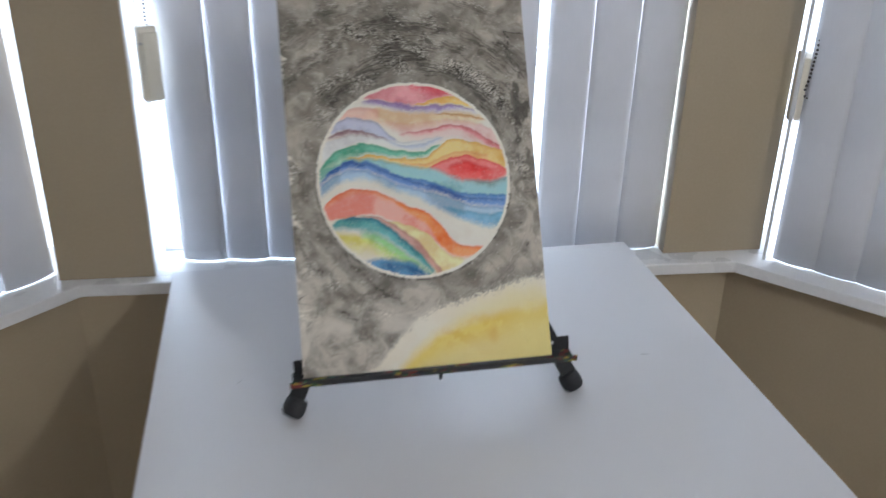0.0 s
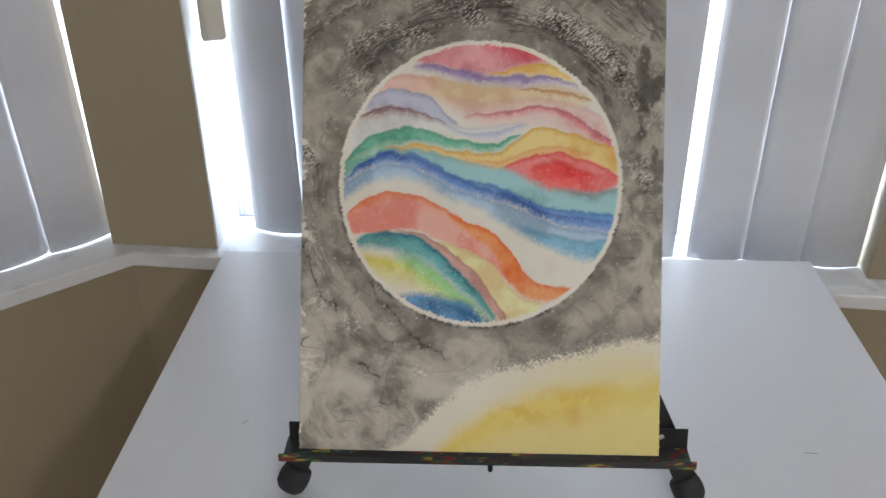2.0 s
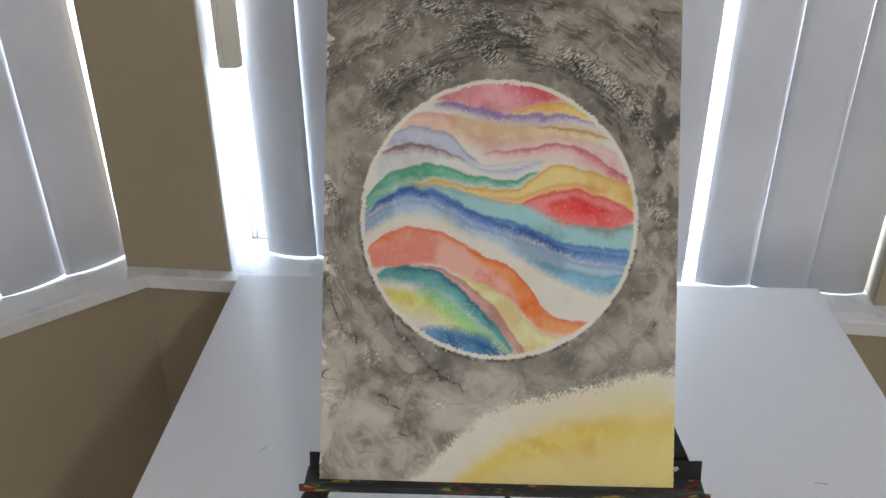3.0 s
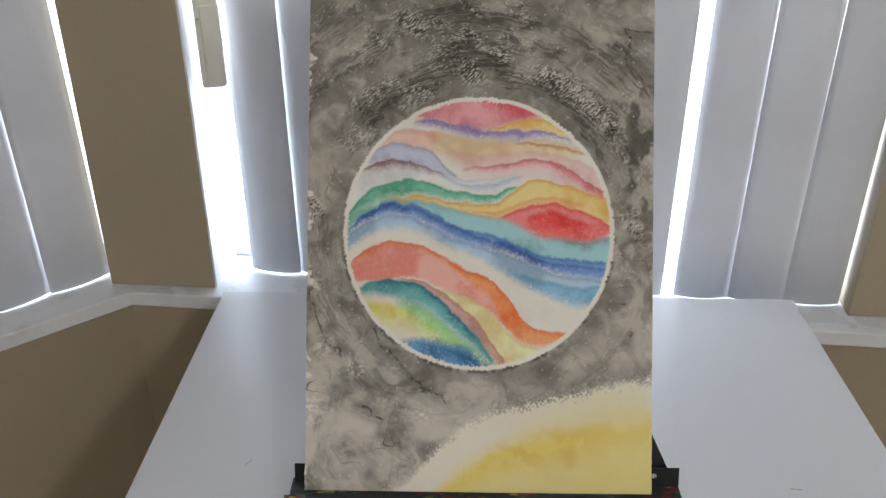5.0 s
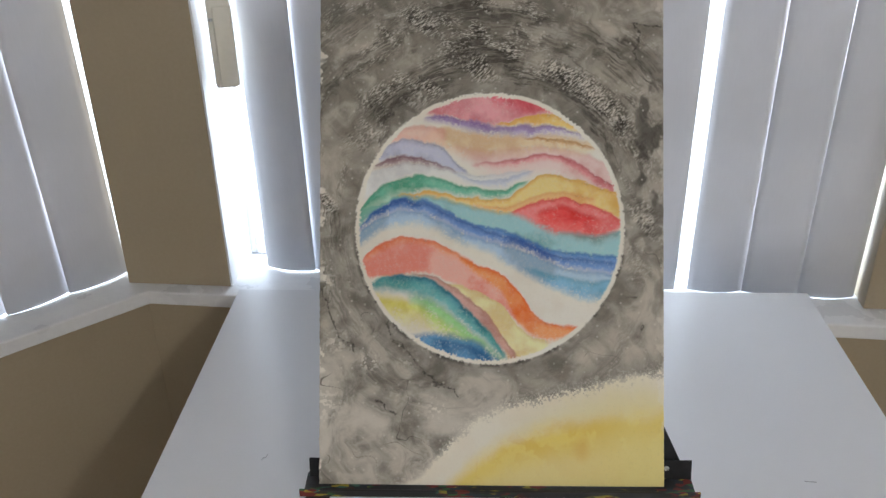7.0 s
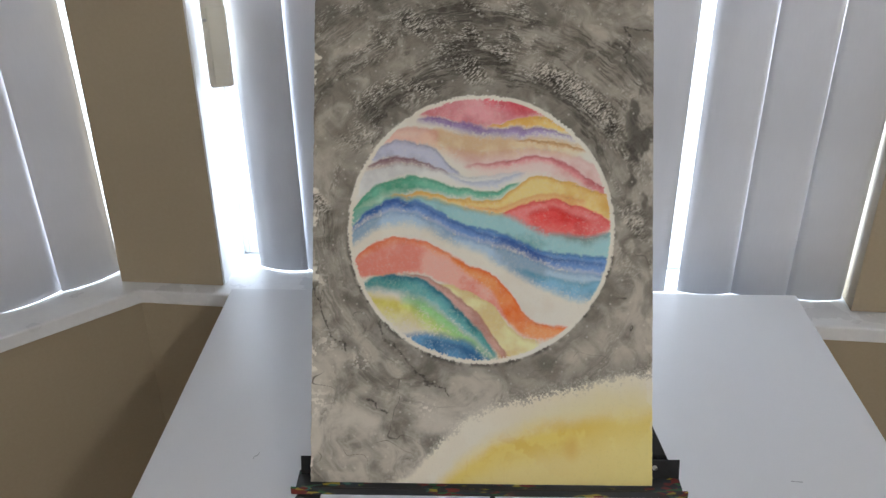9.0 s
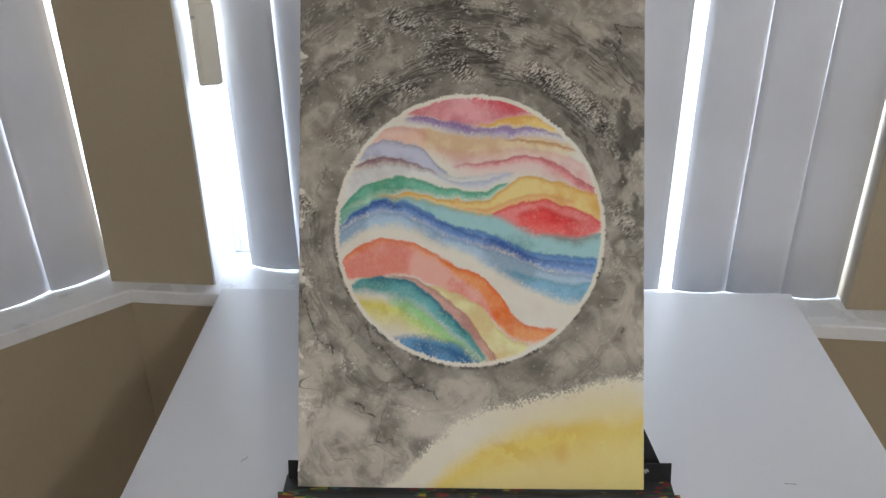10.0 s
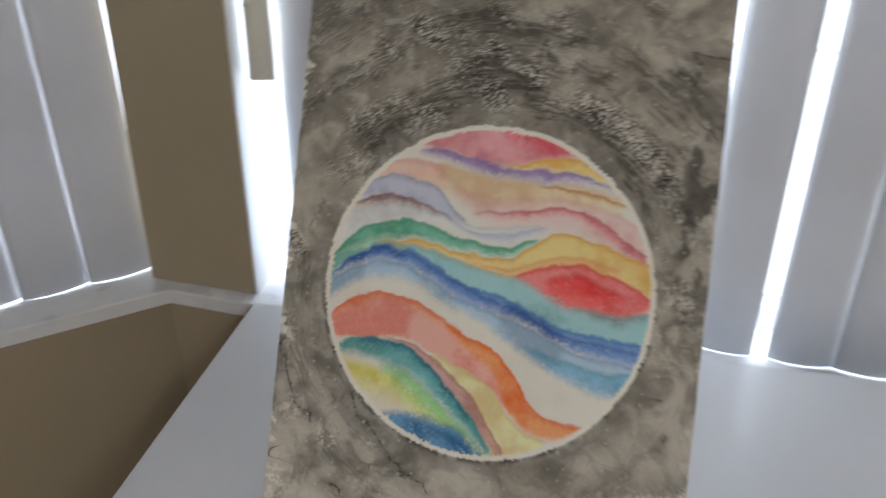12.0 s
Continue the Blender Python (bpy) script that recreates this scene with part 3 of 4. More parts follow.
    # darker wash against the planet and down the right side
    sky = lay(sky, ease(radius, 1.30, 1.03) * ease(patch, 0.25, 0.65) * 0.40, tint(84, 80, 73))
    sky = lay(sky, ease(radius, 1.045, 1.012) * ease(b, 0.30, -0.30) * ease(wobble, 0.40, 0.60) * 0.8, tint(60, 57, 52))
    column = ease(a, 0.98, 1.15) * ease(b, -0.5, 0.4) * ease(b, 1.5, 0.9)
    sky = lay(sky, column * ease(cloud(x * 70, y * 42, 41, 3), 0.50, 0.72) * 0.80, tint(58, 55, 50))
    cell = 0.0105
    cx, cy = np.floor(x / cell), np.floor(y / cell)
    pick = TABLE_OF_CHANCE[(cy.astype(int) * 7) % 256, (cx.astype(int) * 13) % 256]
    ox = TABLE_OF_CHANCE[(cy.astype(int) + 90) % 256, (cx.astype(int) + 31) % 256]
    oy = TABLE_OF_CHANCE[(cy.astype(int) + 15) % 256, (cx.astype(int) + 77) % 256]
    gap = np.hypot(x - (cx + 0.2 + 0.6 * ox) * cell, y - (cy + 0.2 + 0.6 * oy) * cell)
    sky = lay(sky, ease(gap, 0.0014, 0.0006) * (pick > 0.55) * (0.20 + 0.35 * oy), tint(188, 183, 174))

    # lower corner: bare paper and the star
    yj = y + jag * 0.16
    over = yj - edge_line(x, GREY_EDGE)
    sky = lay(sky, ease(over, 0.050, 0.0) * ease(x, -0.02, -0.12) * 0.35, tint(172, 164, 152))
    sky = lay(sky, ease(over, 0.030, 0.004) * ease(x, -0.03, 0.09) * 0.45, tint(104, 99, 91))
    depth = edge_line(x, STAR_EDGE) - yj
    ground = lay(paper, np.full(len(x), 0.35), tint(198, 189, 165))
    ground = lay(ground, ease(depth, -0.035, -0.004) * ease(x, -0.02, 0.12) * 0.55, tint(202, 188, 124))
    gold = lay(np.tile(tint(204, 182, 84), (len(x), 1)), ease(blotch, 0.35, 0.70), tint(198, 168, 58))
    gold = lay(gold, ease(depth, 0.012, 0.045) * 0.75, tint(202, 187, 130))
    gold = lay(gold, ease(np.hypot((x - 0.086) * 1.6, y - 0.018), 0.018, 0.002) * 0.5, tint(190, 144, 40))
    gold = lay(gold, ease(x, 0.075, 0.14) * 0.55, tint(204, 190, 118))
    ground = lay(ground, ease(depth + (haze - 0.5) * 0.012, -0.006, 0.018) * 0.88, gold)
    ground = lay(ground, ease(over + (tooth - 0.5) * 0.010 * ease(x, -0.08, -0.02) * (0.4 + wobble), -0.004, 0.004) * (1 - 0.35 * ease(tooth, 0.55, 0.85) * ease(over, 0.016, 0.0)), sky)

    # planet: wash over wash, each a little darker along its upper edge
    bj = b + jag
    globe = paper
    for color, soft, strength, top, low in WASHES:
        above = edge_line(a, top) - bj
        m = ease(above, -0.35 * soft, 0.65 * soft) * ease(bj - edge_line(a, low), -1.5 * soft, 1.5 * soft)
        m = m * ease(a, top[0][0] - 0.01, top[0][0] + 0.04) * ease(a, top[-1][0] + 0.01, top[-1][0] - 0.04)
        deep = tint(*[c * 0.88 for c in color])
        pale = tint(*[c + (228 - c) * 0.26 for c in color])
        tone = ease(wet, 0.25, 0.75) * ease(above, 0.0, 0.05)
        shade = lay(np.tile(deep, (len(x), 1)), tone, pale)
        fringe = 4 * m * (1 - m) * ease(wobble, 0.40, 0.60)
        globe = lay(globe, m * strength * (0.92 + 0.08 * ease(grain, 0.2, 0.5)) * (1 - 0.55 * fringe * ease(tooth, 0.50, 0.80)), shade)
        line = ease(np.abs(above - 0.012), 0.010, 0.002) * ease(wobble, 0.50, 0.66) * ease(tooth, 0.35, 0.65) * m
        globe = lay(globe, line * 0.30, tint(*[c * 0.62 for c in color]))
    globe = lay(globe, ease(tooth, 0.78, 0.97) * ease(wobble, 0.45, 0.65) * 0.16, paper)
    rim = radius + jag * 0.35 + (tooth - 0.5) * 0.016 * ease(wobble, 0.35, 0.6)
    globe = lay(globe, ease(rim, 0.970, 0.982), paper)
    color = lay(globe, ease(rim, 1.000, 1.014), ground)
    # bare, chipped paper along the torn sides
    side = np.abs(x) + (wobble - 0.5) * 0.012 + (grain - 0.5) * 0.004
    return lay(color, ease(side, 0.1592, 0.1606) * ease(cloud(y * 40, x * 8, 60, 3), 0.52, 0.64) * np.where(x < 0, 0.85, 0.3), paper)


def painting_material():
    """Watercolour: its pigment lies on the sheet; the paper's tooth and granulation are added here."""
    n = Nodes("watercolour")
    pigment = n.add("ShaderNodeAttribute")
    pigment.attribute_name = "pigment"
    v = n.coords()
    tooth, grain = n.noise(v, 1400, 2, 0.6), n.noise(v, 420, 4, 0.65)
    speck = n.math("MULTIPLY", n.step(tooth, 0.50, 0.72), 0.16)
    color = n.mix(speck, pigment.outputs["Color"], n.mix(0.5, pigment.outputs["Color"], (0.78, 0.75, 0.69, 1)))
    color = n.mix(n.step(grain, 0.46, 0.32, 0.0, 0.13), color, n.mix(0.35, color, (0.05, 0.05, 0.05, 1)))
    n.bump(n.math("MULTIPLY_ADD", grain, 0.7, n.math("MULTIPLY", tooth, 0.5)), 0.14, 0.0005)
    return n.finish(color, 0.82, 0.0, 0.2)


MAT_PAINTING = painting_material()
MAT_PAPER_EDGE = mottled("paper_edge", (0.74, 0.71, 0.64, 1), (0.82, 0.79, 0.72, 1), 60, 500, (0.8, 0.9), 0.3, 0.0004)

# ---- mesh helpers ----
def link(name, bm, material, parent=None, label="", smooth=False):
    data = bpy.data.meshes.new(name)
    bmesh.ops.recalc_face_normals(bm, faces=bm.faces)
    for f in bm.faces:
        f.smooth = smooth
    bm.to_mesh(data)
    bm.free()
    for m in material if isinstance(material, (list, tuple)) else (material,):
        data.materials.append(m)
    ob = new(name, data)
    if parent is not None:
        ob.parent = parent
    return tagged(ob, label)


def part(name, bm, material, parent, label="", smooth=False):
    return link(name, bm, material, parent, label, smooth)


def box(bm, x0, x1, y0, y1, z0, z1, m=None, bevel=0.0):
    verts = bmesh.ops.create_cube(bm, size=1)["verts"]
    for v in verts:
        v.co = Vector((x0 + (v.co.x + 0.5) * (x1 - x0), y0 + (v.co.y + 0.5) * (y1 - y0), z0 + (v.co.z + 0.5) * (z1 - z0)))
    if bevel:
        edges = list({e for v in verts for e in v.link_edges})
        made = bmesh.ops.bevel(bm, geom=edges, offset=bevel, segments=2, profile=0.5, affect="EDGES")
        verts = list({v for f in made["faces"] for v in f.verts} | {v for v in verts if v.is_valid})
    if m is not None:
        bmesh.ops.transform(bm, matrix=m, verts=[v for v in verts if v.is_valid])
    return bm


def one_box(x0, x1, y0, y1, z0, z1, m=None, bevel=0.0):
    return box(bmesh.new(), x0, x1, y0, y1, z0, z1, m, bevel)


def bar(bm, a, b, wide, thick, toward=(0, 0, 1), bevel=0.0):
    """A flat bar from a to b."""
    a, b = Vector(a), Vector(b)
    way = (b - a).normalized()
    side = way.cross(Vector(toward)).normalized()
    out = side.cross(way)
    m = Matrix((side, out, way)).transposed().to_4x4()
    m.translation = a
    return box(bm, -wide / 2, wide / 2, -thick / 2, thick / 2, 0, (b - a).length, m, bevel)


def slab(points, z0, z1, bevel=0.0):
    """A flat board with the given outline."""
    bm = bmesh.new()
    low = [bm.verts.new((p[0], p[1], z0)) for p in points]
    face = bm.faces.new(low)
    up = bmesh.ops.extrude_face_region(bm, geom=[face])["geom"]
    bmesh.ops.translate(bm, vec=(0, 0, z1 - z0), verts=[v for v in up if isinstance(v, bmesh.types.BMVert)])
    if bevel:
        bmesh.ops.bevel(bm, geom=list(bm.edges), offset=bevel, segments=2, profile=0.5, affect="EDGES")
    return bm


def turned(profile, count=20):
    """A body of revolution round z from (radius, height) pairs."""
    bm = bmesh.new()
    rings = []
    for r, z in profile:
        rings.append([bm.verts.new((r * math.cos(2 * math.pi * k / count), r * math.sin(2 * math.pi * k / count), z)) for k in range(count)])
    for lo, hi in zip(rings, rings[1:]):
        for k in range(count):
            bm.faces.new((lo[k], lo[(k + 1) % count], hi[(k + 1) % count], hi[k]))
    bm.faces.new(rings[0][::-1])
    bm.faces.new(rings[-1])
    return bm


def empty(name, m, label, category, group=""):
    ob = new(name)
    ob.empty_display_size = 0.05
    ob.matrix_world = m
    return tagged(ob, label, category, group)


# ---- the setting ----
def window_wall(name, m, length, opening, label, past=(0.0, 0.0)):
    """A wall of the bay: its foot under the sill, posts, and the head over the opening; past: how far its posts run on into the side reveals."""
    bm = bmesh.new()
    box(bm, 0, length, 0, WALL_T, 0, SILL_Z - 0.024)
    if opening[0] + past[0] > 0:
        box(bm, -past[0], opening[0], 0, WALL_T, SILL_Z + 0.001, HEAD_Z)
    if opening[1] < length + past[1]:
        box(bm, opening[1], length + past[1], 0, WALL_T, SILL_Z + 0.001, HEAD_Z)
    box(bm, 0, length, 0, WALL_T, HEAD_Z, CEIL_Z)
    ob = link(name, bm, MAT_WALL)
    ob.matrix_world = m
    return tagged(ob, label, "wall", kind="structure")


window_wall("wall_north", M_B, LEN_B, OPEN_B, "tan painted wall of the window bay", (0.026, 0.062))
window_wall("wall_north_west", M_L, LEN_S, OPEN_L, "tan painted angled wall of the window bay")
window_wall("wall_north_east", M_R, LEN_S, OPEN_R, "tan painted angled wall of the window bay")


def plain_wall(name, x0, x1, y0, y1, z0=0.0, z1=CEIL_Z):
    tagged(link(name, one_box(x0, x1, y0, y1, z0, z1), MAT_CEIL), "white painted plain room wall", "wall", kind="structure")


plain_wall("wall_west_return", ROOM_X0, END_L.x + 0.02, END_L.y, END_L.y + 0.15)
plain_wall("wall_east_return", END_R.x - 0.02, ROOM_X1, END_R.y, END_R.y + 0.15)
plain_wall("wall_west", ROOM_X0 - 0.15, ROOM_X0, ROOM_Y0, END_L.y + 0.15)
plain_wall("wall_east", ROOM_X1, ROOM_X1 + 0.15, ROOM_Y0, END_R.y + 0.15)
plain_wall("wall_south", ROOM_X0 - 0.15, ROOM_X1 + 0.15, ROOM_Y0 - 0.15, ROOM_Y0)
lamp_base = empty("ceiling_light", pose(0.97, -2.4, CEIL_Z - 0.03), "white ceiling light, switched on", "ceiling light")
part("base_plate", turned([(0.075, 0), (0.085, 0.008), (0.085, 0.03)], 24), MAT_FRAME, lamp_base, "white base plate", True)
tagged(link("floor", one_box(ROOM_X0 - 0.2, ROOM_X1 + 0.2, ROOM_Y0 - 0.2, 1.0, -0.12, 0), MAT_FLOOR), "plain brown floor of the room", "floor", kind="structure")
tagged(link("ceiling", one_box(ROOM_X0 - 0.2, ROOM_X1 + 0.2, ROOM_Y0 - 0.2, 1.0, CEIL_Z, CEIL_Z + 0.1), MAT_CEIL), "white painted ceiling", "ceiling", kind="structure")


def at(m, x, y):
    p = m @ Vector((x, y, 0))
    return (p.x, p.y)


# the sill runs round the bay, mitred at the corners
FRONT_L, FRONT_R = (-0.533, 0.574), (0.700, 0.480)
SILL_OUTLINE = [at(M_L, 0, -0.024), FRONT_L, FRONT_R, at(M_R, LEN_S, -0.046), at(M_R, LEN_S, 0.165), at(M_R, -0.06, 0.165), at(M_B, LEN_B + 0.06, 0.165), at(M_B, -0.06, 0.165), at(M_L, LEN_S + 0.06, 0.165), at(M_L, 0, 0.165)]
tagged(link("window_sill", slab(SILL_OUTLINE, SILL_Z - 0.024, SILL_Z, 0.0025), MAT_SILL), "white gloss-painted wooden window sill, slightly chipped", "window sill", kind="structure")


def window(name, m, opening, transom, jambs):
    """A white framed window in its opening: frame, a transom bar, panes and painted jambs."""
    w = empty(name, m, "white framed window, blown out by daylight", "window")
    tagged(w, kind="structure")
    x0, x1 = opening
    y0, y1 = 0.112, 0.150
    f = 0.012
    part("frame_side", one_box(x0, x0 + f, y0, y1, SILL_Z, HEAD_Z, bevel=0.003), MAT_FRAME, w)
    part("frame_side", one_box(x1 - f, x1, y0, y1, SILL_Z, HEAD_Z, bevel=0.003), MAT_FRAME, w)
    part("frame_foot", one_box(x0 + f, x1 - f, y0, y1, SILL_Z, SILL_Z + 0.035, bevel=0.003), MAT_FRAME, w)
    part("frame_head", one_box(x0 + f, x1 - f, y0, y1, HEAD_Z - 0.04, HEAD_Z, bevel=0.003), MAT_FRAME, w)
    for x in jambs:
        part("jamb", one_box(x - 0.003, x + 0.003, 0.003, y0, SILL_Z, HEAD_Z), MAT_FRAME, w, "white painted jamb")
    part("transom", one_box(x0 + f, x1 - f, y0, y1, transom, transom + 0.035, bevel=0.003), MAT_FRAME, w)
    for z0, z1 in ((SILL_Z + 0.03, transom + 0.005), (transom + 0.03, HEAD_Z - 0.035)):
        pane = part("pane", one_box(x0 + f - 0.006, x1 - f + 0.006, 0.129, 0.133, z0, z1), MAT_GLASS, w, "clear glass pane")
        pane.visible_shadow = False
    return w


window("window_1", M_B, OPEN_B, 1.04, OPEN_B[:1])
window("window_2", M_L, (OPEN_L[0], OPEN_L[1] - 0.012), 1.04, ())
window("window_3", M_R, (0.060, OPEN_R[1]), 1.04, (0.066, OPEN_R[1]))

def daylight_backdrop():
    """Plain overcast brightness far outside the bay."""
    bm = bmesh.new()
    lines = []
    for k in range(25):
        w = radians(-20 + 220 * k / 24)
        x, y = 6 * math.cos(w), 0.5 + 6 * math.sin(w)
        lines.append((bm.verts.new((x, y, -6)), bm.verts.new((x, y, 8))))
    for a, b in zip(lines, lines[1:]):
        bm.faces.new((a[0], b[0], b[1], a[1]))
    n = Nodes("overcast_daylight")
    glow = n.add("ShaderNodeEmission")
    haze = n.noise(n.coords(), 0.4, 2)
    n.put(glow.inputs["Color"], n.mix(haze, (0.86, 0.92, 1.0, 1), (0.93, 0.96, 1.0, 1)))
    glow.inputs["Strength"].default_value = 3.2
    n.put(n.tree.nodes["Material Output"].inputs["Surface"], glow.outputs[0])
    tagged(link("backdrop", bm, n.mat, None, "", True), "overcast daylight outside the windows, blown out white", "backdrop", kind="structure")


daylight_backdrop()

# ---- vertical blinds ----
SLAT_W = 0.0842


def slat_mesh(height, width):
    """One hanging slat: slightly bowed fabric with a hemmed foot."""
    bm = bmesh.new()
    cols, rows, thick = 8, 10, 0.0007
    grid = []
    for side in (0, 1):
        sheet = []
        for j in range(rows + 1):
            z = height * j / rows
            line = []
            for i in range(cols + 1):
                s = i / cols - 0.5
                bow = 0.0075 * (1 - 4 * s * s)
                line.append(bm.verts.new((s * width, -bow + side * thick, z)))
            sheet.append(line)
        grid.append(sheet)
    for side, sheet in enumerate(grid):
        for j in range(rows):
            for i in range(cols):
                q = (sheet[j][i], sheet[j][i + 1], sheet[j + 1][i + 1], sheet[j + 1][i])
                bm.faces.new(q if side == 0 else q[::-1])
    f, b = grid
    for j in range(rows):
        for i in (0, cols):
            bm.faces.new((f[j][i], f[j + 1][i], b[j + 1][i], b[j][i]))
    for i in range(cols):
        for j in (0, rows):
            bm.faces.new((f[j][i], b[j][i], b[j][i + 1], f[j][i + 1]))
    return bm


def blind(m, opening, slats, depth, label, width=SLAT_W, foot=SILL_Z + 0.0015):
    """A vertical blind: head rail and hanging slats, each at its own place along the rail and turn."""
    top = HEAD_Z - 0.05
    b = empty("vertical_blind", m, label, "blind", "blinds of the bay")
    part("head_rail", one_box(opening[0] + 0.004, opening[1] - 0.004, depth - 0.02, depth + 0.02, top, HEAD_Z - 0.002, bevel=0.003), MAT_FRAME, b, "white head rail")
    first = None
    for x, turn, dz, lean in slats:
        if first is None:
            first = part("slat", slat_mesh(top - foot, width), MAT_SLAT, b, "white fabric slat", True)
            ob = first
        else:
            ob = new("slat", first.data)
            ob.parent = b
            ob["label"] = "white fabric slat"
        ob.matrix_local = pose(x, depth, foot + dz, 0, lean, turn)
    return b


rng = random.Random(5)


def row_of_slats(start, pitch, count, turn, wander=1.5, lean=0.0):
    return [(start + k * pitch + rng.uniform(-0.002, 0.002), turn + rng.uniform(-wander, wander), rng.uniform(-0.001, 0.001), lean) for k in range(count)]


# from the window's own corner, metres along the rail to the slat's middle
slats_b = [(0.2275 + 0.0785 * k, -6.0 + rng.uniform(-1.0, 1.0), 0.001 + rng.uniform(-0.0005, 0.0005), -0.6) for k in range(7)]
slats_b += [(0.804, -6, 0.0, 0.0), (0.9075, 2.4, 0.0, 0.0), (0.9905, 0.4, 0.0005, 0.1), (1.0735, 1.5, 0.0, 0.3)]
blind(M_B @ pose(0, 0.069, 0, 0, 0, -1.9), OPEN_B, slats_b, 0.0, "white vertical fabric blind, closed, daylight glowing between slats")
blind(M_L, OPEN_L, row_of_slats(LEN_S - 0.0565 - 0.094 * 7, 0.094, 8, 2, 0.6, -1.4), 0.050, "white vertical fabric blind, closed, daylight glowing between slats", 0.0965)
blind(M_R, (0.07, OPEN_R[1]), row_of_slats(0.120, 0.0755, 8, -1.5, 0.6), 0.016, "white vertical fabric blind, closed, daylight glowing between slats")


# ---- blind chains and their tension boxes ----
def bead_chain(bm, points, step=0.0066, r=0.0027):
    for a, b in zip(points, points[1:]):
        a, b = Vector(a), Vector(b)
        count = max(1, int((b - a).length / step))
        for k in range(count):
            bmesh.ops.create_icosphere(bm, subdivisions=1, radius=r, matrix=Matrix.Translation(a.lerp(b, k / count)))
    return bm


def tension_box(m, label):
    """A cream chain holder with a hollow front, and the beaded chain that runs through it."""
    holder = empty("chain_holder", m, label, "chain holder", "chain holders of the blinds")
    body = part("body", one_box(-0.012, 0.012, -0.011, 0.011, 0, 0.128, bevel=0.0035), MAT_CREAM, holder, "", True)
    part("cover", one_box(-0.0075, 0.0125, -0.0145, -0.0095, 0.004, 0.118, bevel=0.002), MAT_CREAM, holder, "", True)
    bm = turned([(0.0022, 0), (0.0022, 0.003), (0.001, 0.004)], 10)
    bmesh.ops.transform(bm, matrix=pose(-0.0095, -0.0105, 0.100, 90, 0, 0), verts=bm.verts)
    part("screw", bm, MAT_STEEL, holder)
    return holder


holder_l = tension_box(pose(-0.3725, 0.622, 1.010, 0, 0, 20) @ Matrix.Diagonal((1.35, 1.3, 1.0, 1.0)), "cream plastic chain holder in the window reveal")
part("chain", bead_chain(bmesh.new(), [(0.003, 0, 0.128), (0.003, 0.003, 1.0)]), MAT_BEAD, holder_l, "thin beaded chain")
bm = bmesh.new()
bar(bm, (-0.009, 0, 0.126), (-0.010, 0.004, 1.0), 0.0016, 0.0016, (0, 1, 0))
part("cord", bm, MAT_BEAD, holder_l, "thin dark cord")

holder_r = tension_box(pose(0.777, 0.497, 0.966, 0, 0, -18), "cream plastic chain holder beside the blind, chain hanging over it")
loop = [(0.012, -0.022, 0.135), (0.009, -0.0185, 0.085), (0.005, -0.0185, 0.062), (0.007, -0.0185, 0.050), (0.012, -0.0185, 0.047), (0.017, -0.016, 0.053)]
part("chain", bead_chain(bmesh.new(), [(0.020, -0.004, 1.0), (0.014, -0.018, 0.16)] + loop), MAT_BEAD, holder_r, "dark beaded chain in a loop")
part("chain", bead_chain(bmesh.new(), [(0.022, 0.0, 1.0), (0.018, -0.008, 0.05)]), MAT_BEAD, holder_r, "dark beaded chain in a loop")

# ---- the table ----
TAB_X0, TAB_X1, TAB_Y0, TAB_Y1 = -0.359, 0.468, -0.43, 0.495
table = empty("table", pose(0, 0, 0), "white laminate table pushed up to the window bay", "table")
part("tabletop", one_box(TAB_X0, TAB_X1, TAB_Y0, TAB_Y1, TABLE_Z - 0.028, TABLE_Z, bevel=0.0015), MAT_TABLE, table, "smooth white laminate top")
for x0, x1, y0, y1 in ((TAB_X0 + 0.08, TAB_X1 - 0.08, TAB_Y0 + 0.05, TAB_Y0 + 0.07), (TAB_X0 + 0.08, TAB_X1 - 0.08, TAB_Y1 - 0.07, TAB_Y1 - 0.05)):
    part("apron", one_box(x0, x1, y0, y1, TABLE_Z - 0.10, TABLE_Z - 0.028), MAT_TABLE, table)
for x in (TAB_X0 + 0.055, TAB_X1 - 0.055):
    for y in (TAB_Y0 + 0.06, TAB_Y1 - 0.06):
        part("leg", one_box(x - 0.025, x + 0.025, y - 0.025, y + 0.025, 0, TABLE_Z - 0.028, bevel=0.003), MAT_TABLE, table)


def scuff(points, wide):
    """A hair-thin mark on the tabletop."""
    bm = bmesh.new()
    for (ax, ay), (bx, by) in zip(points, points[1:]):
        bar(bm, (ax, ay, TABLE_Z + 0.0003), (bx, by, TABLE_Z + 0.0003), wide, 0.0004, (0, 0, 1))
    part("scuff", bm, MAT_SCUFF, table, "small grey scuff on the top")


scuff([(-0.244, 0.128), (-0.243, 0.132), (-0.240, 0.133), (-0.239, 0.138)], 0.0008)
scuff([(-0.165, 0.160), (-0.162, 0.161)], 0.0008)
scuff([(0.340, 0.108), (0.352, 0.107)], 0.0010)

# ---- the easel ----
TILT = math.atan(0.557)
APEX = Vector((0.014, 0.220, 1.085))
easel = empty("table_easel", pose(0, 0, TABLE_Z), "black metal table easel spattered with paint, standing on the table", "easel")
easel_inv = Matrix.Translation((0, 0, -TABLE_Z))


def easel_part(name, bm, material, parent=None, label="", smooth=False):
    bmesh.ops.transform(bm, matrix=easel_inv, verts=bm.verts)
    return part(name, bm, material, parent or easel, label, smooth)


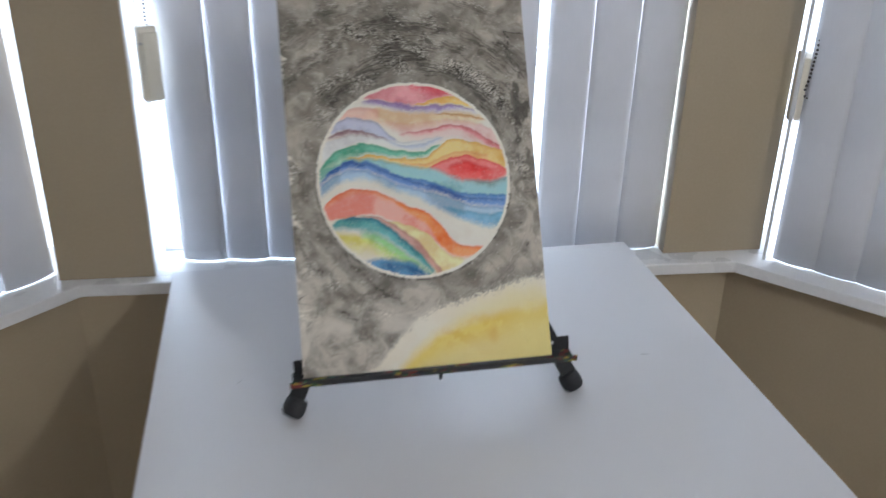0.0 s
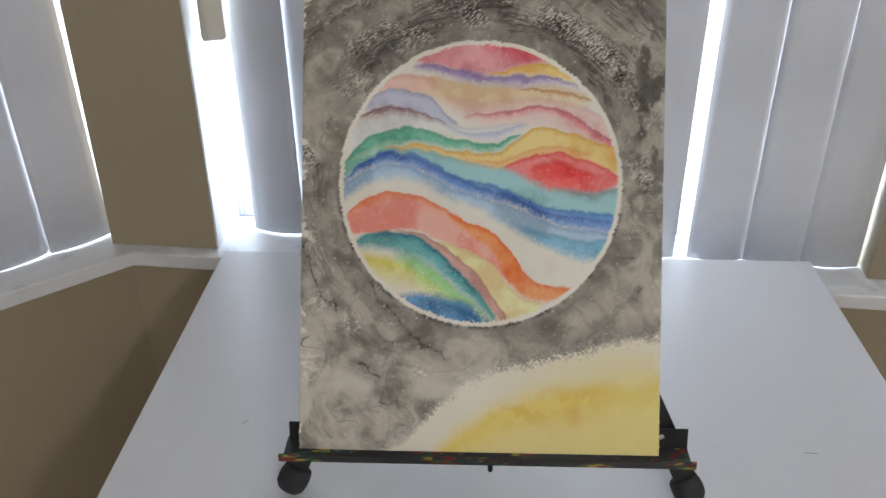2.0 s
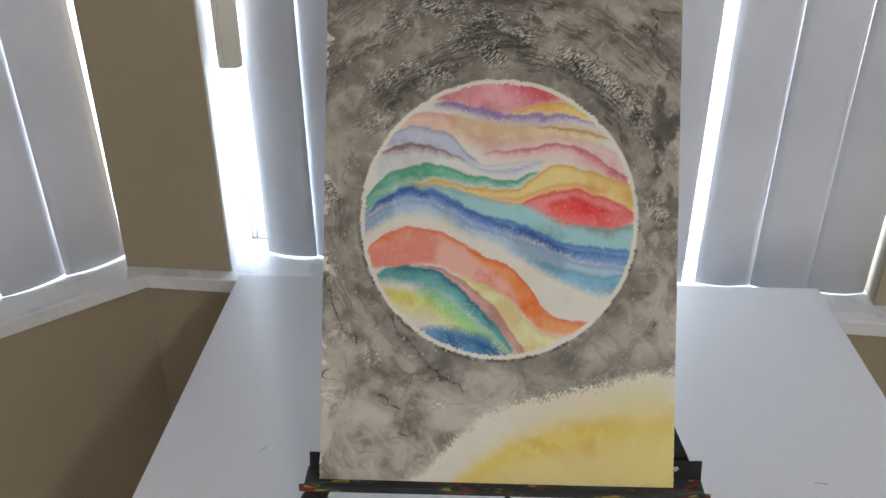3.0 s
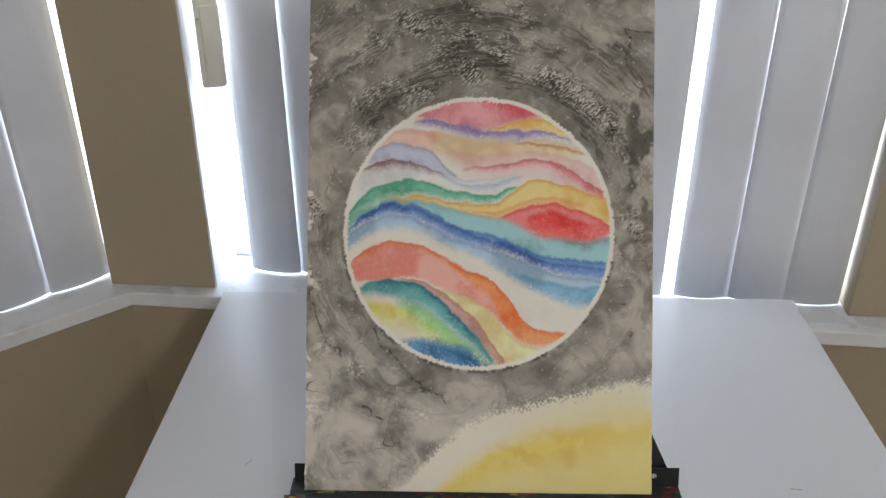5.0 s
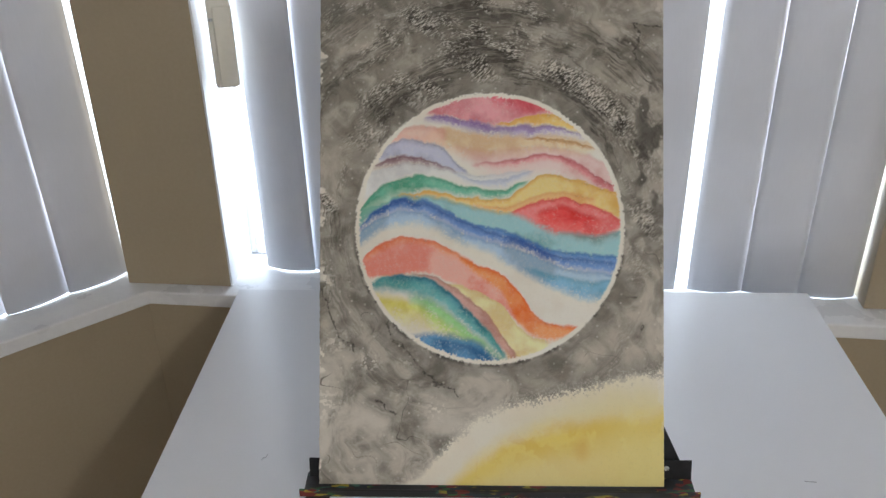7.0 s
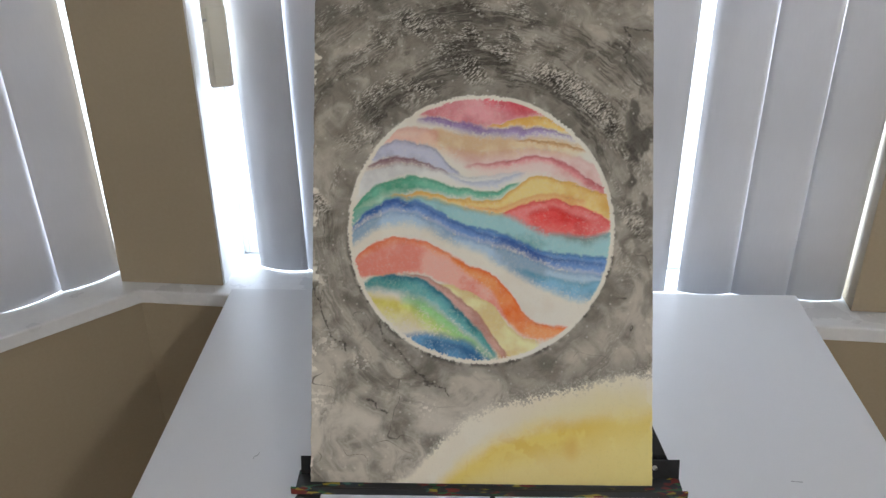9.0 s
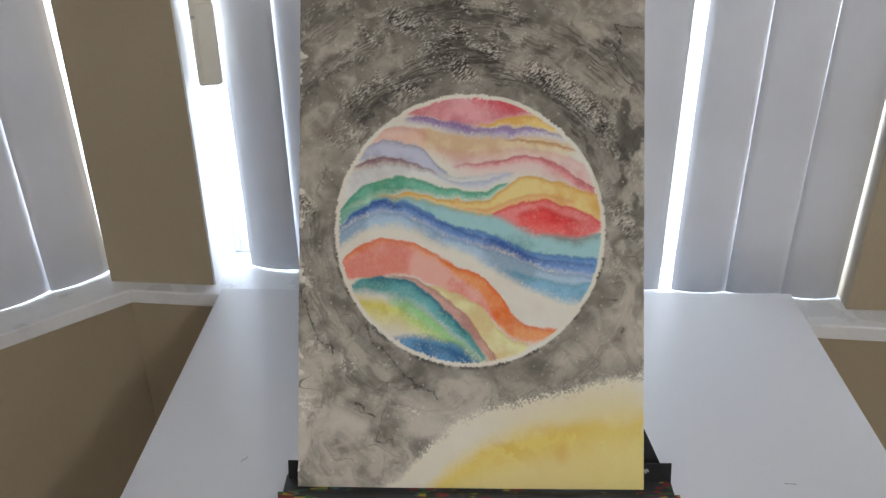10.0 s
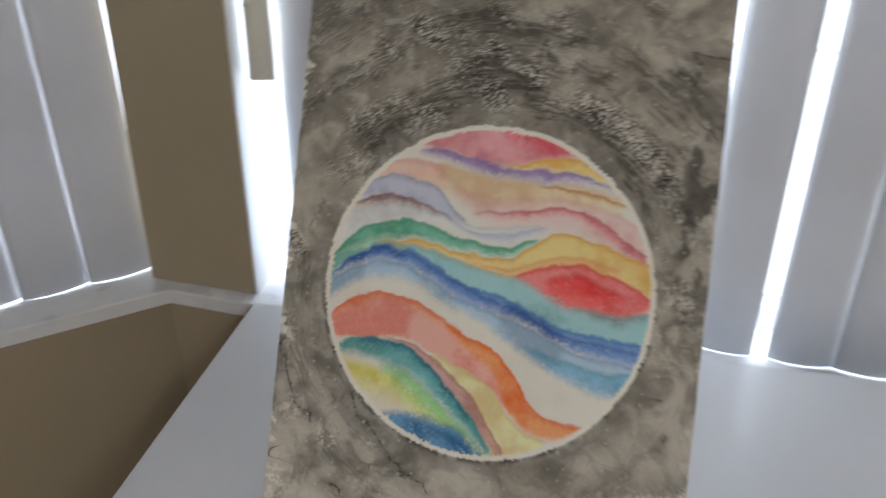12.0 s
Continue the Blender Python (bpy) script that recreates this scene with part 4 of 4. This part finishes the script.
for fx, side in ((-0.169, -1), (0.206, 1)):
    foot = Vector((fx, 0.0395, TABLE_Z + 0.020))
    bm = bmesh.new()
    bar(bm, foot, APEX + Vector((side * 0.018, 0, 0)), 0.021, 0.009, (0, -math.cos(TILT), math.sin(TILT)), 0.0012)
    leg = easel_part("leg", bm, MAT_BLACK, None, "black flat metal leg")
    way = (APEX - foot).normalized()
    turn = way.to_track_quat("Z", "Y").to_matrix().to_4x4()
    bm = turned([(0.005, -0.0150), (0.0105, -0.0140), (0.0140, -0.0095), (0.0150, -0.003), (0.0148, 0.003), (0.0138, 0.0085), (0.0128, 0.0105), (0.0118, 0.0108)], 22)
    bmesh.ops.transform(bm, matrix=Matrix.Translation(foot) @ turn, verts=bm.verts)
    low = min(v.co.z for v in bm.verts)
    for v in bm.verts:
        v.co.z = max(v.co.z, low + 0.002)
    bmesh.ops.translate(bm, vec=(0, 0, TABLE_Z - low - 0.002), verts=bm.verts)
    easel_part("rubber_foot", bm, MAT_RUBBER, leg, "black rubber foot", True)
bm = bmesh.new()
bar(bm, APEX, (0.014, 0.47, TABLE_Z + 0.004), 0.018, 0.010, (1, 0, 0), 0.001)
easel_part("rear_leg", bm, MAT_BLACK, None, "black flat metal leg")
bm = bmesh.new()
bar(bm, APEX - Vector((0, 0.557 * 0.24, 0.24)), APEX + Vector((0, 0.557 * 0.12, 0.12)), 0.022, 0.008, (0, -1, 0.5), 0.001)
easel_part("mast", bm, MAT_BLACK, None, "black metal mast")

# tray: floor board, front lip, peg and the two end brackets
TRAY_Z, TRAY_Y = 0.8085, 0.0208
tray_pose = Matrix.Translation((0.0100, TRAY_Y, TRAY_Z)) @ pose(0, 0, 0, 0, 0.1, 0.7)
bm = bmesh.new()
box(bm, -0.180, 0.189, -0.006, 0.020, -0.0045, -0.0012, tray_pose, 0.0008)
box(bm, -0.184, 0.193, -0.0085, -0.0062, -0.0065, 0.0016, tray_pose, 0.0006)
tray = easel_part("tray", bm, MAT_TRAY, None, "tray crusted with dried paint")
bm = turned([(0.0018, -0.016), (0.0024, -0.0145), (0.0024, -0.002)], 12)
bmesh.ops.transform(bm, matrix=tray_pose @ pose(0.0085, -0.0050, 0), verts=bm.verts)
easel_part("peg", bm, MAT_BLACK, tray)
for x0, x1, hole in ((-0.1775, -0.148, None), (0.146, 0.1890, 0.165)):
    bm = one_box(x0, x1, 0.0, 0.0016, -0.005, 0.0175, tray_pose @ pose(0, 0.014, 0, -math.degrees(TILT) * 0.6, 0, 0), 0.0007)
    plate = easel_part("bracket", bm, MAT_BLACK, tray, "black bracket plate")
    if hole:
        bm = turned([(0.0024, 0), (0.0024, 0.0012), (0.0016, 0.0013), (0.0016, 0.0006)], 14)
        bmesh.ops.transform(bm, matrix=tray_pose @ pose(0, 0.014, 0, -math.degrees(TILT) * 0.6, 0, 0) @ pose(hole, 0.0, 0.0095, 90, 0, 0), verts=bm.verts)
        easel_part("rivet", bm, MAT_STEEL, plate, "steel rivet")

# ---- the painting on its sheet of rough paper ----
O = Vector((0.007, 0.0297, 0.8238))
RIGHT = Vector((0.99994, 0.011, -0.0018))
UP = Vector((-0.0038, 0.4866, 0.8736))
OUT = RIGHT.cross(UP).normalized()
UP = OUT.cross(RIGHT)
sheet_pose = Matrix((RIGHT, UP, OUT)).transposed().to_4x4()
sheet_pose.translation = O
sheet_pose = sheet_pose @ Matrix.Diagonal((1.010, 1.0185, 1.0, 1.0))


def ragged(s, seed):
    return 0.0007 * noise.noise(Vector((s * 60, seed, 0))) + 0.0005 * noise.noise(Vector((s * 260, seed, 3)))


def sheet_mesh():
    """A sheet with hand-torn sides, a slight bow and real thickness; the pigment is laid on its face."""
    cols, rows, thick = 680, 1050, 0.0011
    v = np.linspace(SHEET_V0, SHEET_V1, rows + 1)
    left = np.array([-SHEET_W / 2 + ragged(s, 1) for s in v])
    right = np.array([SHEET_W / 2 + 0.5 * ragged(s, 8) for s in v])
    f = np.linspace(0, 1, cols + 1)
    x = left[:, None] * (1 - f) + right[:, None] * f
    y = np.repeat(v[:, None], cols + 1, axis=1)
    bow = -0.0016 * (0.5 + 0.5 * np.sin(y * 7 + 0.6)) * (x / 0.16) ** 2
    face = np.stack([x, y, bow], axis=-1).reshape(-1, 3)
    idx = np.arange((rows + 1) * (cols + 1)).reshape(rows + 1, cols + 1)
    quads = np.stack([idx[:-1, :-1], idx[:-1, 1:], idx[1:, 1:], idx[1:, :-1]], axis=-1).reshape(-1, 4)
    loop = np.concatenate([idx[0, :], idx[1:, -1], idx[-1, -2::-1], idx[-2:0:-1, 0]])
    rim = face[loop] - np.array([0, 0, thick])
    base = len(face)
    n = len(loop)
    k = np.arange(n)
    sides = np.stack([loop, base + k, base + (k + 1) % n, loop[(k + 1) % n]], axis=-1)
    data = bpy.data.meshes.new("painting")
    data.from_pydata(np.concatenate([face, rim]).tolist(), [], quads.tolist() + sides.tolist() + [list(range(base, base + n))[::-1]])
    data.materials.append(MAT_PAINTING)
    data.materials.append(MAT_PAPER_EDGE)
    slots = np.zeros(len(data.polygons), dtype=np.int32)
    slots[len(quads):] = 1
    data.polygons.foreach_set("material_index", slots)
    smooth = np.zeros(len(data.polygons), dtype=bool)
    smooth[:len(quads)] = True
    data.polygons.foreach_set("use_smooth", smooth)
    color = np.ones((base + n, 4), dtype=np.float32)
    color[:base, :3] = pigment_at(face[:, 0], face[:, 1])
    layer = data.attributes.new("pigment", "FLOAT_COLOR", "POINT")
    layer.data.foreach_set("color", color.ravel())
    data.update()
    return data


painting = new("painting", sheet_mesh())
painting.matrix_world = sheet_pose
tagged(painting, "watercolour of a rainbow-banded planet on rough paper, on the easel", "painting")
